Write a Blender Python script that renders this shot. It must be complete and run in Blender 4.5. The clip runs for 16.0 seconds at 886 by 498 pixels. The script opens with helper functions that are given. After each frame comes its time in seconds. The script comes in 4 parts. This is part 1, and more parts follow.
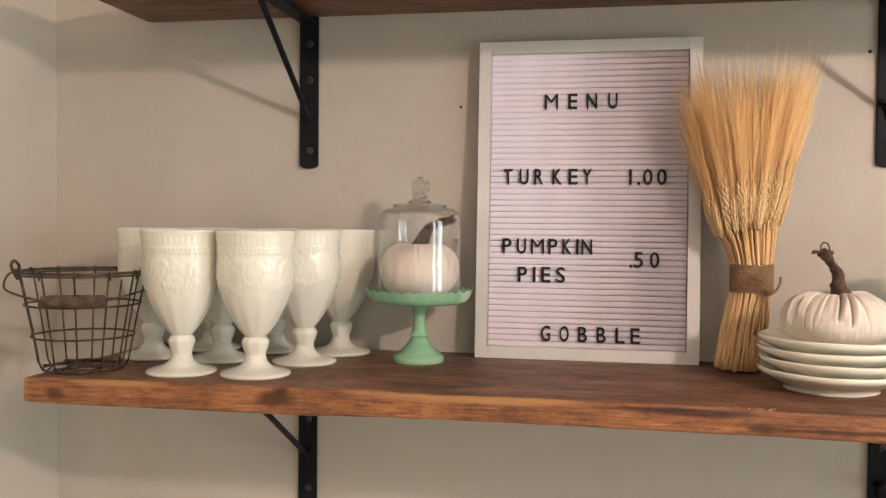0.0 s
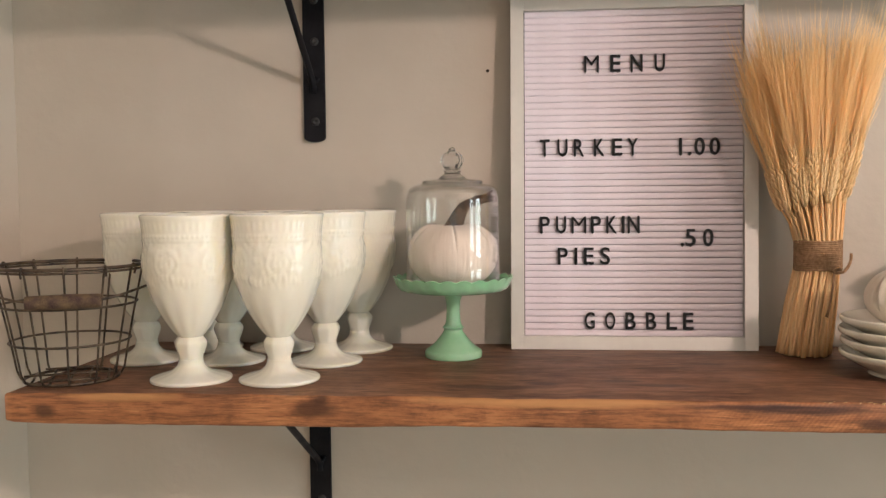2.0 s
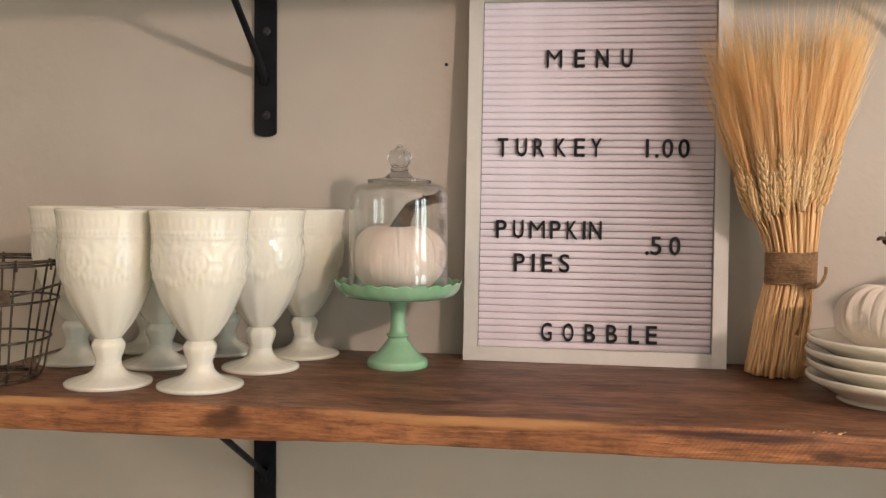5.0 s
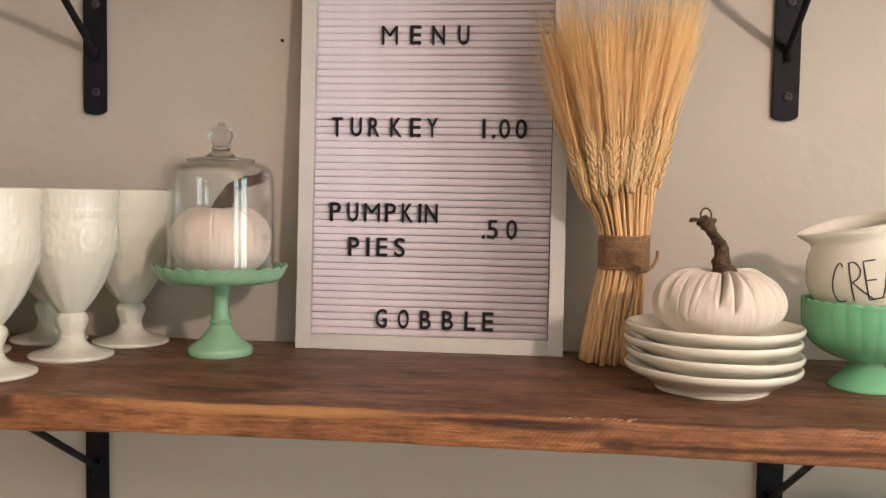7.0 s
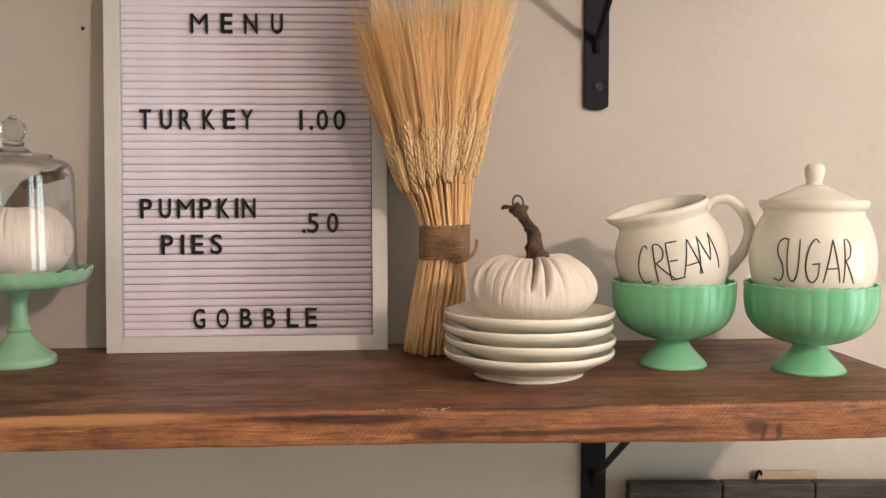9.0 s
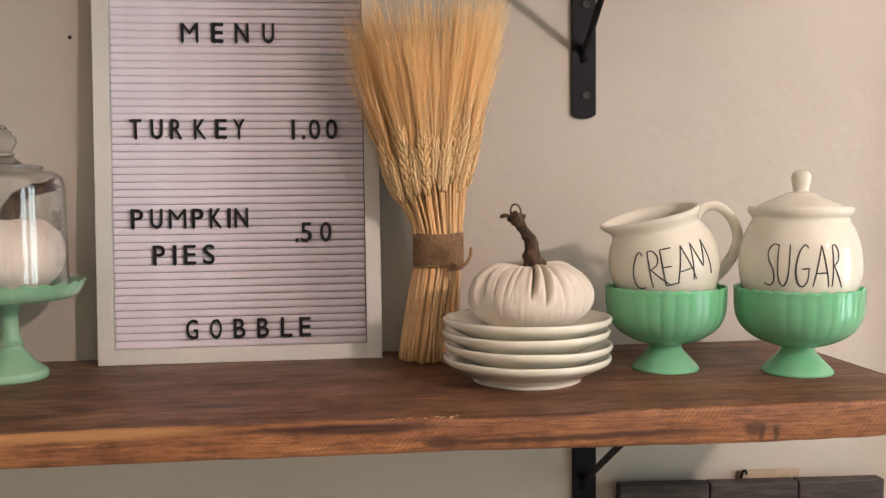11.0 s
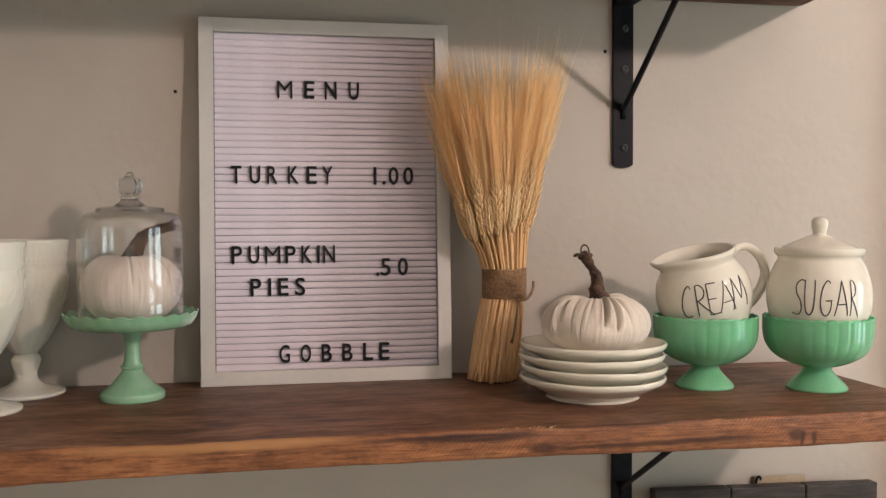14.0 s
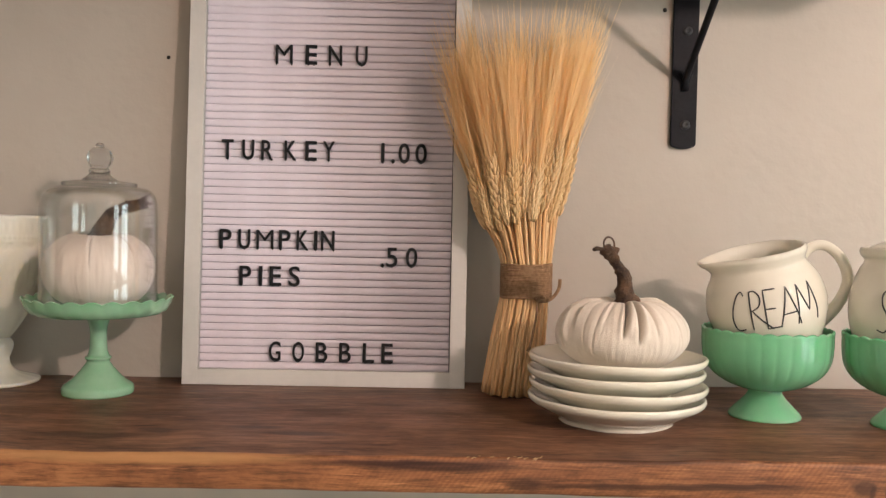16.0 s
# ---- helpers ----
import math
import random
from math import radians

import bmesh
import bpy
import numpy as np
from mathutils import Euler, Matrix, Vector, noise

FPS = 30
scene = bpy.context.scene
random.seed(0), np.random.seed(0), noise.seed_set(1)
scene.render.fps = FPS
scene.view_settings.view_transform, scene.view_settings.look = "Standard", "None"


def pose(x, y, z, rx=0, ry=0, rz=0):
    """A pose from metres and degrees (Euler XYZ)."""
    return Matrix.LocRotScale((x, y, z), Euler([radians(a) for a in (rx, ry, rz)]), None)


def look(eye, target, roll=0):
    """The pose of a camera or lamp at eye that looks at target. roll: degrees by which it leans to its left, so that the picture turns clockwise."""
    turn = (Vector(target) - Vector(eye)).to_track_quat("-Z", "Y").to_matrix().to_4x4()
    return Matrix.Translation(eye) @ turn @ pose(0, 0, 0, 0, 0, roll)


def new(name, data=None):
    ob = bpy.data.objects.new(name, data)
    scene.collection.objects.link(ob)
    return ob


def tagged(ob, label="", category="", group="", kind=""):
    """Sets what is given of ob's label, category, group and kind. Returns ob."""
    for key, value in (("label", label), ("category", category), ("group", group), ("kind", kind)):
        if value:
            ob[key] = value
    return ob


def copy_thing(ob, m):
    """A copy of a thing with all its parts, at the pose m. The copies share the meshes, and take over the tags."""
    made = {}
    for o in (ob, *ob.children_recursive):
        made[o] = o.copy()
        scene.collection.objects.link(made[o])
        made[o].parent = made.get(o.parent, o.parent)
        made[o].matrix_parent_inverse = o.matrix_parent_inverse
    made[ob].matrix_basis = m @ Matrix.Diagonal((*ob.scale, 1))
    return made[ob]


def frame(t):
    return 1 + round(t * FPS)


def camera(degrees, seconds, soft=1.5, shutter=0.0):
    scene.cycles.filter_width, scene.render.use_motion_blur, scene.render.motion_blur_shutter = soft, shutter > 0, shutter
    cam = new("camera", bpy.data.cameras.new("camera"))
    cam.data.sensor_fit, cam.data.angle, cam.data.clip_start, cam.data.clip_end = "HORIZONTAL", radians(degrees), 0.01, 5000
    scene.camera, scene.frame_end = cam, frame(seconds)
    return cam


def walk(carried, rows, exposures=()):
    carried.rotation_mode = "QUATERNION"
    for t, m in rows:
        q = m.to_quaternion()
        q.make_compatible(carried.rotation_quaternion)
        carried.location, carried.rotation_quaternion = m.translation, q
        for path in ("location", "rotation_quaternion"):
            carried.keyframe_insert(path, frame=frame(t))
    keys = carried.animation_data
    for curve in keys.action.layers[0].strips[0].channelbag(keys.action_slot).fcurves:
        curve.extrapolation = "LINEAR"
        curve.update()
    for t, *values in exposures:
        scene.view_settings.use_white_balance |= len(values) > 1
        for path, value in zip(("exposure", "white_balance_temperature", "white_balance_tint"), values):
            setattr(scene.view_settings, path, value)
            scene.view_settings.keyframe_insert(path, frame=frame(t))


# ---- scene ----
cam = camera(53.0, 16.0, 1.4)
PATH = [
    (0, (0.005, 0.071, 1.447), (-0.353, 2.037, 1.384), 0.5),
    (0.5, (-0.026, 0.115, 1.446), (-0.386, 2.08, 1.344), 0.4),
    (1, (-0.078, 0.166, 1.454), (-0.364, 2.142, 1.342), -0.6),
    (1.5, (-0.119, 0.18, 1.454), (-0.359, 2.161, 1.332), -0.7),
    (2, (-0.149, 0.181, 1.45), (-0.34, 2.168, 1.332), -0.5),
    (2.5, (-0.175, 0.175, 1.449), (-0.314, 2.167, 1.331), -1.1),
    (3, (-0.171, 0.166, 1.449), (-0.318, 2.158, 1.346), -0.4),
    (5.5, (-0.014, 0.277, 1.445), (-0.289, 2.254, 1.33), 0.8),
    (6, (0.03, 0.291, 1.44), (-0.24, 2.269, 1.319), 1.0),
    (6.5, (0.064, 0.301, 1.435), (-0.177, 2.283, 1.311), 1.3),
    (7, (0.09, 0.308, 1.434), (-0.101, 2.296, 1.313), 1.0),
    (7.5, (0.102, 0.311, 1.436), (-0.011, 2.304, 1.314), 0.5),
    (8, (0.119, 0.316, 1.432), (0.108, 2.312, 1.304), -0.0),
    (8.5, (0.127, 0.322, 1.43), (0.2, 2.317, 1.31), -0.2),
    (9, (0.13, 0.323, 1.428), (0.256, 2.316, 1.304), -0.2),
    (11.5, (0.069, 0.315, 1.438), (0.34, 2.294, 1.326), -0.6),
    (12, (0.043, 0.286, 1.441), (0.388, 2.253, 1.339), -0.5),
    (12.5, (0.006, 0.254, 1.439), (0.416, 2.209, 1.338), -0.3),
    (13, (-0.029, 0.234, 1.446), (0.381, 2.19, 1.354), -0.2),
    (13.5, (-0.062, 0.223, 1.453), (0.313, 2.187, 1.39), -0.2),
    (14, (-0.077, 0.213, 1.453), (0.283, 2.18, 1.39), -0.2),
    (14.5, (-0.071, 0.222, 1.449), (0.215, 2.199, 1.365), -0.2),
    (15, (-0.03, 0.258, 1.445), (0.138, 2.249, 1.368), 0.0),
    (15.5, (0.035, 0.303, 1.445), (0.123, 2.3, 1.375), 0.6),
    (16, (0.087, 0.344, 1.44), (0.124, 2.342, 1.371), 1.2),
]
EXPOSURES = [(0, 0.07, 6380, 10), (3, 0.06, 6380, 10), (5.5, 0.00, 6380, 10), (9, -0.11, 6280, 10), (11.5, -0.23, 6150, 10), (12.5, -0.30, 6120, 10), (13.5, -0.39, 6100, 10),
             (14, -0.38, 6120, 10), (14.5, -0.29, 6180, 10), (15, -0.20, 6220, 10), (16, -0.08, 6280, 10)]
walk(cam, [(t, look(eye, target, roll)) for t, eye, target, roll in PATH], EXPOSURES)

# ---- light ----
world = bpy.data.worlds.new("sky")
scene.world = world
world.use_nodes = True
_sky = world.node_tree.nodes.new("ShaderNodeTexSky")
_sky.sky_type, _sky.sun_disc = "NISHITA", False
_sky.sun_elevation, _sky.sun_rotation = radians(35), radians(60)
_bg = world.node_tree.nodes["Background"]
_bg.inputs["Strength"].default_value = 0.08
world.node_tree.links.new(_sky.outputs["Color"], _bg.inputs["Color"])
scene.view_settings.exposure = 0.0

WALL_Y, LEFT_X, RIGHT_X, REAR_Y, CEIL = 1.33, -0.838, 3.0, -3.0, 2.5
SHELF_TOP, SHELF_FRONT = 1.258, 1.013
LAMP_AT = (1.29, -0.42, 2.08)
SIDE_LAMP_AT, SIDE_WATTS, FAR_X = (-1.44, -0.62, 2.02), 10.0, -2.5
LAMP_WATTS, WINDOW_WATTS = 94.0, 16.5


def window_light(x, y, z, rz, w, h, watts):
    d = bpy.data.lights.new("window_light", "AREA")
    d.shape, d.size, d.size_y, d.energy, d.color = "RECTANGLE", w, h, watts, (0.80, 0.975, 0.98)
    ob = new("window_light", d)
    ob.matrix_world = pose(x, y, z, 90, 0, rz)
    return ob


WINDOWS_RIGHT = [(-1.75, -0.85), (-0.45, 0.45)]       # y spans in the wall x = RIGHT_X
REAR_FILL_WINDOW = (-0.4, 0.8)                             # x span in the wall y = REAR_Y; unseen window added for fill
SILL, HEAD = 0.30, 2.05
for y0, y1 in WINDOWS_RIGHT:
    window_light(RIGHT_X + 0.11, (y0 + y1) / 2, (SILL + HEAD) / 2, 90, y1 - y0 - 0.1, HEAD - SILL - 0.1, WINDOW_WATTS * 1.74)
# weak frontal fill from behind the camera, through the added rear window
window_light(sum(REAR_FILL_WINDOW) / 2, REAR_Y - 0.11, (SILL + HEAD) / 2, 0, 1.1, HEAD - SILL - 0.1, WINDOW_WATTS * 0.20)
_bulb = bpy.data.lights.new("bulb_light", "POINT")
_bulb.energy, _bulb.shadow_soft_size, _bulb.color = LAMP_WATTS, 0.045, (1.0, 0.770, 0.670)
new("bulb_light", _bulb).location = LAMP_AT
_side = bpy.data.lights.new("bulb_light", "POINT")
_side.energy, _side.shadow_soft_size, _side.color = SIDE_WATTS, 0.040, (1.0, 0.80, 0.72)
new("bulb_light", _side).location = SIDE_LAMP_AT


# ---- materials ----
def material(name, rough=0.5, metal=0.0, **extra):
    m = bpy.data.materials.new(name)
    m.use_nodes = True
    b = m.node_tree.nodes["Principled BSDF"]
    b.inputs["Roughness"].default_value, b.inputs["Metallic"].default_value = rough, metal
    for k, v in extra.items():
        b.inputs[k.replace("_", " ")].default_value = v
    return m, m.node_tree, b


def node(tree, kind, **props):
    n = tree.nodes.new("ShaderNode" + kind)
    for k, v in props.items():
        n.inputs[k.replace("_", " ")].default_value = v
    return n


def coords(tree, scale=(1, 1, 1), rot=(0, 0, 0), space="Object"):
    c = tree.nodes.new("ShaderNodeTexCoord")
    mp = tree.nodes.new("ShaderNodeMapping")
    mp.inputs["Scale"].default_value = scale
    mp.inputs["Rotation"].default_value = rot
    tree.links.new(c.outputs[space], mp.inputs["Vector"])
    return mp.outputs["Vector"]


def ramp(tree, fac, stops):
    r = tree.nodes.new("ShaderNodeValToRGB")
    while len(r.color_ramp.elements) < len(stops):
        r.color_ramp.elements.new(0.5)
    for e, (p, c) in zip(r.color_ramp.elements, stops):
        e.position, e.color = p, (*c, 1)
    tree.links.new(fac, r.inputs["Fac"])
    return r.outputs["Color"]


def blend(tree, fac, a, b, mode="MIX"):
    n = tree.nodes.new("ShaderNodeMix")
    n.data_type, n.blend_type = "RGBA", mode
    for sock, v in ((n.inputs[0], fac), (n.inputs[6], a), (n.inputs[7], b)):
        if isinstance(v, (int, float)):
            sock.default_value = v
        elif isinstance(v, tuple):
            sock.default_value = (*v, 1)
        else:
            tree.links.new(v, sock)
    return n.outputs[2]


def bump(tree, bsdf, height, strength, distance):
    n = tree.nodes.new("ShaderNodeBump")
    n.inputs["Strength"].default_value, n.inputs["Distance"].default_value = strength, distance
    tree.links.new(height, n.inputs["Height"])
    tree.links.new(n.outputs["Normal"], bsdf.inputs["Normal"])


def mottled(name, c0, c1, scale, rough, bump_scale=0, bump_d=0.0005, bump_s=0.4, detail=4, rough_var=0.0, **extra):
    """Two tones by noise at two scales, with fine relief."""
    m, t, b = material(name, rough, **extra)
    v = coords(t)
    n1, n2 = node(t, "TexNoise", Scale=scale, Detail=detail), node(t, "TexNoise", Scale=scale * 7.3, Detail=3)
    for n in (n1, n2):
        t.links.new(v, n.inputs["Vector"])
    add = t.nodes.new("ShaderNodeMath")
    add.operation = "MULTIPLY_ADD"
    add.inputs[1].default_value = 0.35
    t.links.new(n2.outputs["Fac"], add.inputs[0])
    t.links.new(n1.outputs["Fac"], add.inputs[2])
    col = ramp(t, add.outputs[0], [(0.5, c0), (0.85, c1)])
    t.links.new(col, b.inputs["Base Color"])
    if bump_scale:
        nb = node(t, "TexNoise", Scale=bump_scale, Detail=4)
        t.links.new(v, nb.inputs["Vector"])
        bump(t, b, nb.outputs["Fac"], bump_s, bump_d)
    if rough_var:
        mr = node(t, "MapRange", From_Min=0.35, From_Max=0.65, To_Min=rough - rough_var, To_Max=rough + rough_var)
        t.links.new(n1.outputs["Fac"], mr.inputs["Value"])
        t.links.new(mr.outputs["Result"], b.inputs["Roughness"])
    return m


def wood(name, dark, mid, light, knots=(), stain=0.5, smudge=0.12, saw=0.0, flecks=0.75):
    """Stained board, grain along x; knots as (x, y, z, size)."""
    m, t, b = material(name, 0.5)
    warp = node(t, "TexNoise", Scale=5.0, Detail=2)
    c = t.nodes.new("ShaderNodeTexCoord")
    t.links.new(c.outputs["Object"], warp.inputs["Vector"])
    vec = t.nodes.new("ShaderNodeVectorMath")
    vec.operation = "MULTIPLY_ADD"
    vec.inputs[1].default_value = (0.02, 0.012, 0.012)
    cen = t.nodes.new("ShaderNodeVectorMath")
    cen.operation = "SUBTRACT"
    cen.inputs[1].default_value = (0.5, 0.5, 0.5)
    t.links.new(warp.outputs["Color"], cen.inputs[0])
    t.links.new(cen.outputs[0], vec.inputs[0])
    t.links.new(c.outputs["Object"], vec.inputs[2])
    src = vec.outputs[0]

    def stretched(sx, sy, sz, detail):
        mp = t.nodes.new("ShaderNodeMapping")
        mp.inputs["Scale"].default_value = (sx, sy, sz)
        t.links.new(src, mp.inputs["Vector"])
        n = node(t, "TexNoise", Scale=1.0, Detail=detail, Roughness=0.72)
        t.links.new(mp.outputs["Vector"], n.inputs["Vector"])
        return n.outputs["Fac"]
    near = t.nodes.new("ShaderNodeVectorMath")
    near.operation = "MULTIPLY_ADD"
    near.inputs[1].default_value = (0.03, 0.0045, 0.0045)
    warp2 = node(t, "TexNoise", Scale=26.0, Detail=4)
    t.links.new(c.outputs["Object"], warp2.inputs["Vector"])
    cen2 = t.nodes.new("ShaderNodeVectorMath")
    cen2.operation = "SUBTRACT"
    cen2.inputs[1].default_value = (0.5, 0.5, 0.5)
    t.links.new(warp2.outputs["Color"], cen2.inputs[0])
    t.links.new(cen2.outputs[0], near.inputs[0])
    t.links.new(c.outputs["Object"], near.inputs[2])
    broad, fine, patch, cross = stretched(9, 70, 130, 8), stretched(30, 230, 400, 5), stretched(10, 22, 22, 6), stretched(38, 30, 45, 5)
    col = ramp(t, broad, [(0.32, dark), (0.50, mid), (0.68, light)])
    col = blend(t, 0.55, col, ramp(t, fine, [(0.38, (0.26, 0.23, 0.21)), (0.54, (1.20, 1.17, 1.14))]), "MULTIPLY")
    col = blend(t, stain, col, ramp(t, patch, [(0.36, (0.42, 0.36, 0.34)), (0.6, (1.15, 1.1, 1.02))]), "MULTIPLY")
    col = blend(t, smudge, col, ramp(t, cross, [(0.34, (0.35, 0.28, 0.26)), (0.50, (1.05, 1.03, 1.0))]), "MULTIPLY")
    streak, fleck = stretched(14, 105, 230, 4), stretched(24, 110, 280, 5)
    pale = node(t, "MapRange", From_Min=0.60, From_Max=0.70, To_Min=0.0, To_Max=0.5)
    t.links.new(streak, pale.inputs["Value"])
    col = blend(t, pale.outputs["Result"], col, tuple(min(1, 1.75 * q) for q in light))
    dk = node(t, "MapRange", From_Min=0.40, From_Max=0.31, To_Min=0.0, To_Max=flecks)
    t.links.new(fleck, dk.inputs["Value"])
    col = blend(t, dk.outputs["Result"], col, tuple(0.3 * q for q in dark))
    if saw:
        mp = t.nodes.new("ShaderNodeMapping")
        mp.inputs["Rotation"].default_value = (0, radians(-38), 0)
        t.links.new(c.outputs["Object"], mp.inputs["Vector"])
        wv = node(t, "TexWave", Scale=88, Distortion=1.6, Detail=2)
        wv.inputs["Detail Scale"].default_value = 0.3
        t.links.new(mp.outputs["Vector"], wv.inputs["Vector"])
        gate = node(t, "MapRange", From_Min=0.42, From_Max=0.58, To_Min=saw * 0.35, To_Max=saw)
        t.links.new(patch, gate.inputs["Value"])
        along = t.nodes.new("ShaderNodeSeparateXYZ")
        t.links.new(c.outputs["Object"], along.inputs[0])
        reach = node(t, "MapRange", From_Min=-0.02, From_Max=0.10, To_Min=0.0, To_Max=1.0)       # only one stretch was left rough-sawn
        t.links.new(along.outputs["X"], reach.inputs["Value"])
        both = t.nodes.new("ShaderNodeMath")
        both.operation = "MULTIPLY"
        t.links.new(gate.outputs["Result"], both.inputs[0])
        t.links.new(reach.outputs["Result"], both.inputs[1])
        col = blend(t, both.outputs[0], col, ramp(t, wv.outputs["Fac"], [(0.2, (0.55, 0.48, 0.45)), (0.7, (1.08, 1.05, 1.0))]), "MULTIPLY")
    for kx, ky, kz, size, *kw in knots:
        d = t.nodes.new("ShaderNodeVectorMath")
        d.operation = "DISTANCE"
        mp = t.nodes.new("ShaderNodeMapping")
        ink = kw[1] if len(kw) > 1 else (0.050, 0.020, 0.010)
        kw = kw[0] if kw else 0.55
        flat = 0.15 if kw < 0.15 else 1.0
        mp.inputs["Scale"].default_value = (kw, flat, 1)
        t.links.new(near.outputs[0], mp.inputs["Vector"])
        t.links.new(mp.outputs["Vector"], d.inputs[0])
        d.inputs[1].default_value = (kx * kw, ky * flat, kz)
        mr = node(t, "MapRange", From_Min=size * 0.45, From_Max=size, To_Min=0.82, To_Max=0.0)
        t.links.new(d.outputs["Value"], mr.inputs["Value"])
        col = blend(t, mr.outputs["Result"], col, ink)
    t.links.new(col, b.inputs["Base Color"])
    rr = node(t, "MapRange", From_Min=0.3, From_Max=0.7, To_Min=0.62, To_Max=0.42)
    t.links.new(patch, rr.inputs["Value"])
    t.links.new(rr.outputs["Result"], b.inputs["Roughness"])
    b.inputs["Specular IOR Level"].default_value = 0.36
    bump(t, b, fine, 0.35, 0.0006)
    return m


def per_object(name, c0, c1, rough, **extra):
    """Tone that differs from piece to piece, with a little grain along z."""
    m, t, b = material(name, rough, **extra)
    info = t.nodes.new("ShaderNodeObjectInfo")
    n = node(t, "TexNoise", Scale=1.0, Detail=3)
    t.links.new(coords(t, (900, 900, 60)), n.inputs["Vector"])
    base = blend(t, info.outputs["Random"], c0, c1)
    col = blend(t, 0.5, base, ramp(t, n.outputs["Fac"], [(0.3, (0.6, 0.55, 0.5)), (0.65, (1.1, 1.1, 1.1))]), "MULTIPLY")
    t.links.new(col, b.inputs["Base Color"])
    return m


PAINT = mottled("greige_wall_paint", (0.478, 0.432, 0.368), (0.530, 0.482, 0.414), 2.4, 0.58, 75, 0.0020, 0.34, rough_var=0.08)
CEIL_M = mottled("white_ceiling_paint", (0.74, 0.73, 0.71), (0.80, 0.79, 0.77), 2.0, 0.8, 60, 0.0006)
FLOOR_M = wood("oak_floor", (0.46, 0.40, 0.32), (0.60, 0.54, 0.44), (0.68, 0.62, 0.52), stain=0.2)
TRIM_M = mottled("white_gloss_trim", (0.69, 0.68, 0.61), (0.75, 0.74, 0.68), 5.0, 0.28, 90, 0.0003, 0.3)
SHELF_M = wood("walnut_stained_board", (0.092, 0.043, 0.025), (0.182, 0.090, 0.051), (0.250, 0.134, 0.079),
               [(-0.135, 1.085, 1.258, 0.014), (-0.055, 1.100, 1.258, 0.008, 0.3), (-0.19, 1.066, 1.258, 0.012, 0.18), (-0.02, 1.082, 1.258, 0.009, 0.2), (0.62, 1.12, 1.258, 0.012)], 0.6)
EDGE_M = wood("worn_stained_board_edge", (0.200, 0.085, 0.037), (0.280, 0.122, 0.053), (0.360, 0.170, 0.076),
              [(-0.357, 1.012, 1.246, 0.011, 0.35), (0.165, 1.012, 1.238, 0.008, 0.4), (0.425, 1.012, 1.240, 0.009, 0.6), (-0.63, 1.012, 1.24, 0.009),
               (0.105, 1.013, 1.2515, 0.0058, 0.075, (0.022, 0.006, 0.005)), (0.05, 1.013, 1.2535, 0.0030, 0.05, (0.030, 0.008, 0.006)), (0.24, 1.013, 1.2585, 0.0040, 0.04), (0.27, 1.012, 1.2375, 0.0026, 0.02), (0.33, 1.012, 1.2395, 0.0022, 0.03), (-0.35, 1.012, 1.2555, 0.007), (0.432, 1.012, 1.2360, 0.009, 2.6), (0.443, 1.012, 1.2350, 0.008, 2.8), (-0.13, 1.0125, 1.2560, 0.0075, 0.05, (0.42, 0.215, 0.085)), (-0.55, 1.0125, 1.2560, 0.006, 0.09, (0.42, 0.215, 0.085))], 0.45, 0.42, 0.34, 0.5)
IRON_M = mottled("black_painted_steel", (0.006, 0.006, 0.008), (0.013, 0.013, 0.016), 40, 0.5, 300, 0.0003, 0.3, rough_var=0.08, Specular_IOR_Level=0.13)
SCREW_M = mottled("dark_screw_steel", (0.02, 0.02, 0.022), (0.06, 0.06, 0.06), 300, 0.5, Metallic=0.5)
MILK_M = mottled("ivory_milk_glass", (0.84, 0.822, 0.712), (0.89, 0.877, 0.78), 12, 0.10, 220, 0.0003, 0.25, Coat_Weight=0.4, Coat_Roughness=0.05, Subsurface_Weight=0.5, Subsurface_Radius=(0.02, 0.018, 0.014), Subsurface_Scale=0.15)
JADE_M = mottled("jade_green_glass", (0.22, 0.59, 0.325), (0.28, 0.66, 0.385), 9, 0.06, 160, 0.0004, 0.2, Coat_Weight=0.4, Subsurface_Weight=0.4, Subsurface_Radius=(0.005, 0.014, 0.008), Subsurface_Scale=0.4)
PALE_JADE_M = mottled("pale_jade_glass", (0.25, 0.46, 0.29), (0.31, 0.53, 0.345), 14, 0.05, 200, 0.0003, 0.2, Coat_Weight=0.4, Subsurface_Weight=0.4, Subsurface_Radius=(0.005, 0.014, 0.008), Subsurface_Scale=0.4)
CERAMIC_M = mottled("ivory_glazed_ceramic", (0.74, 0.712, 0.595), (0.81, 0.787, 0.68), 10, 0.08, 120, 0.0005, 0.22, Coat_Weight=0.4)
PLATE_M = mottled("cream_stoneware_glaze", (0.78, 0.745, 0.61), (0.85, 0.82, 0.70), 14, 0.09, 140, 0.0004, 0.25, Coat_Weight=0.4)
INK_M = mottled("black_ceramic_ink", (0.012, 0.011, 0.011), (0.03, 0.03, 0.03), 200, 0.4)
CLOTH_M = mottled("cream_muslin_cloth", (0.67, 0.590, 0.49), (0.76, 0.680, 0.575), 22, 0.92, 900, 0.0007, 0.5, Sheen_Weight=0.25)
CLOTH_PINK_M = mottled("blush_muslin_cloth", (0.71, 0.60, 0.51), (0.79, 0.68, 0.595), 22, 0.92, 900, 0.0007, 0.5, Sheen_Weight=0.25)
STEM_M = mottled("dry_brown_pumpkin_stem", (0.026, 0.013, 0.008), (0.115, 0.062, 0.032), 110, 0.85, 420, 0.002, 0.8)
STRAW_M = per_object("dry_wheat_straw", (0.92, 0.57, 0.25), (1.0, 0.73, 0.40), 0.40)
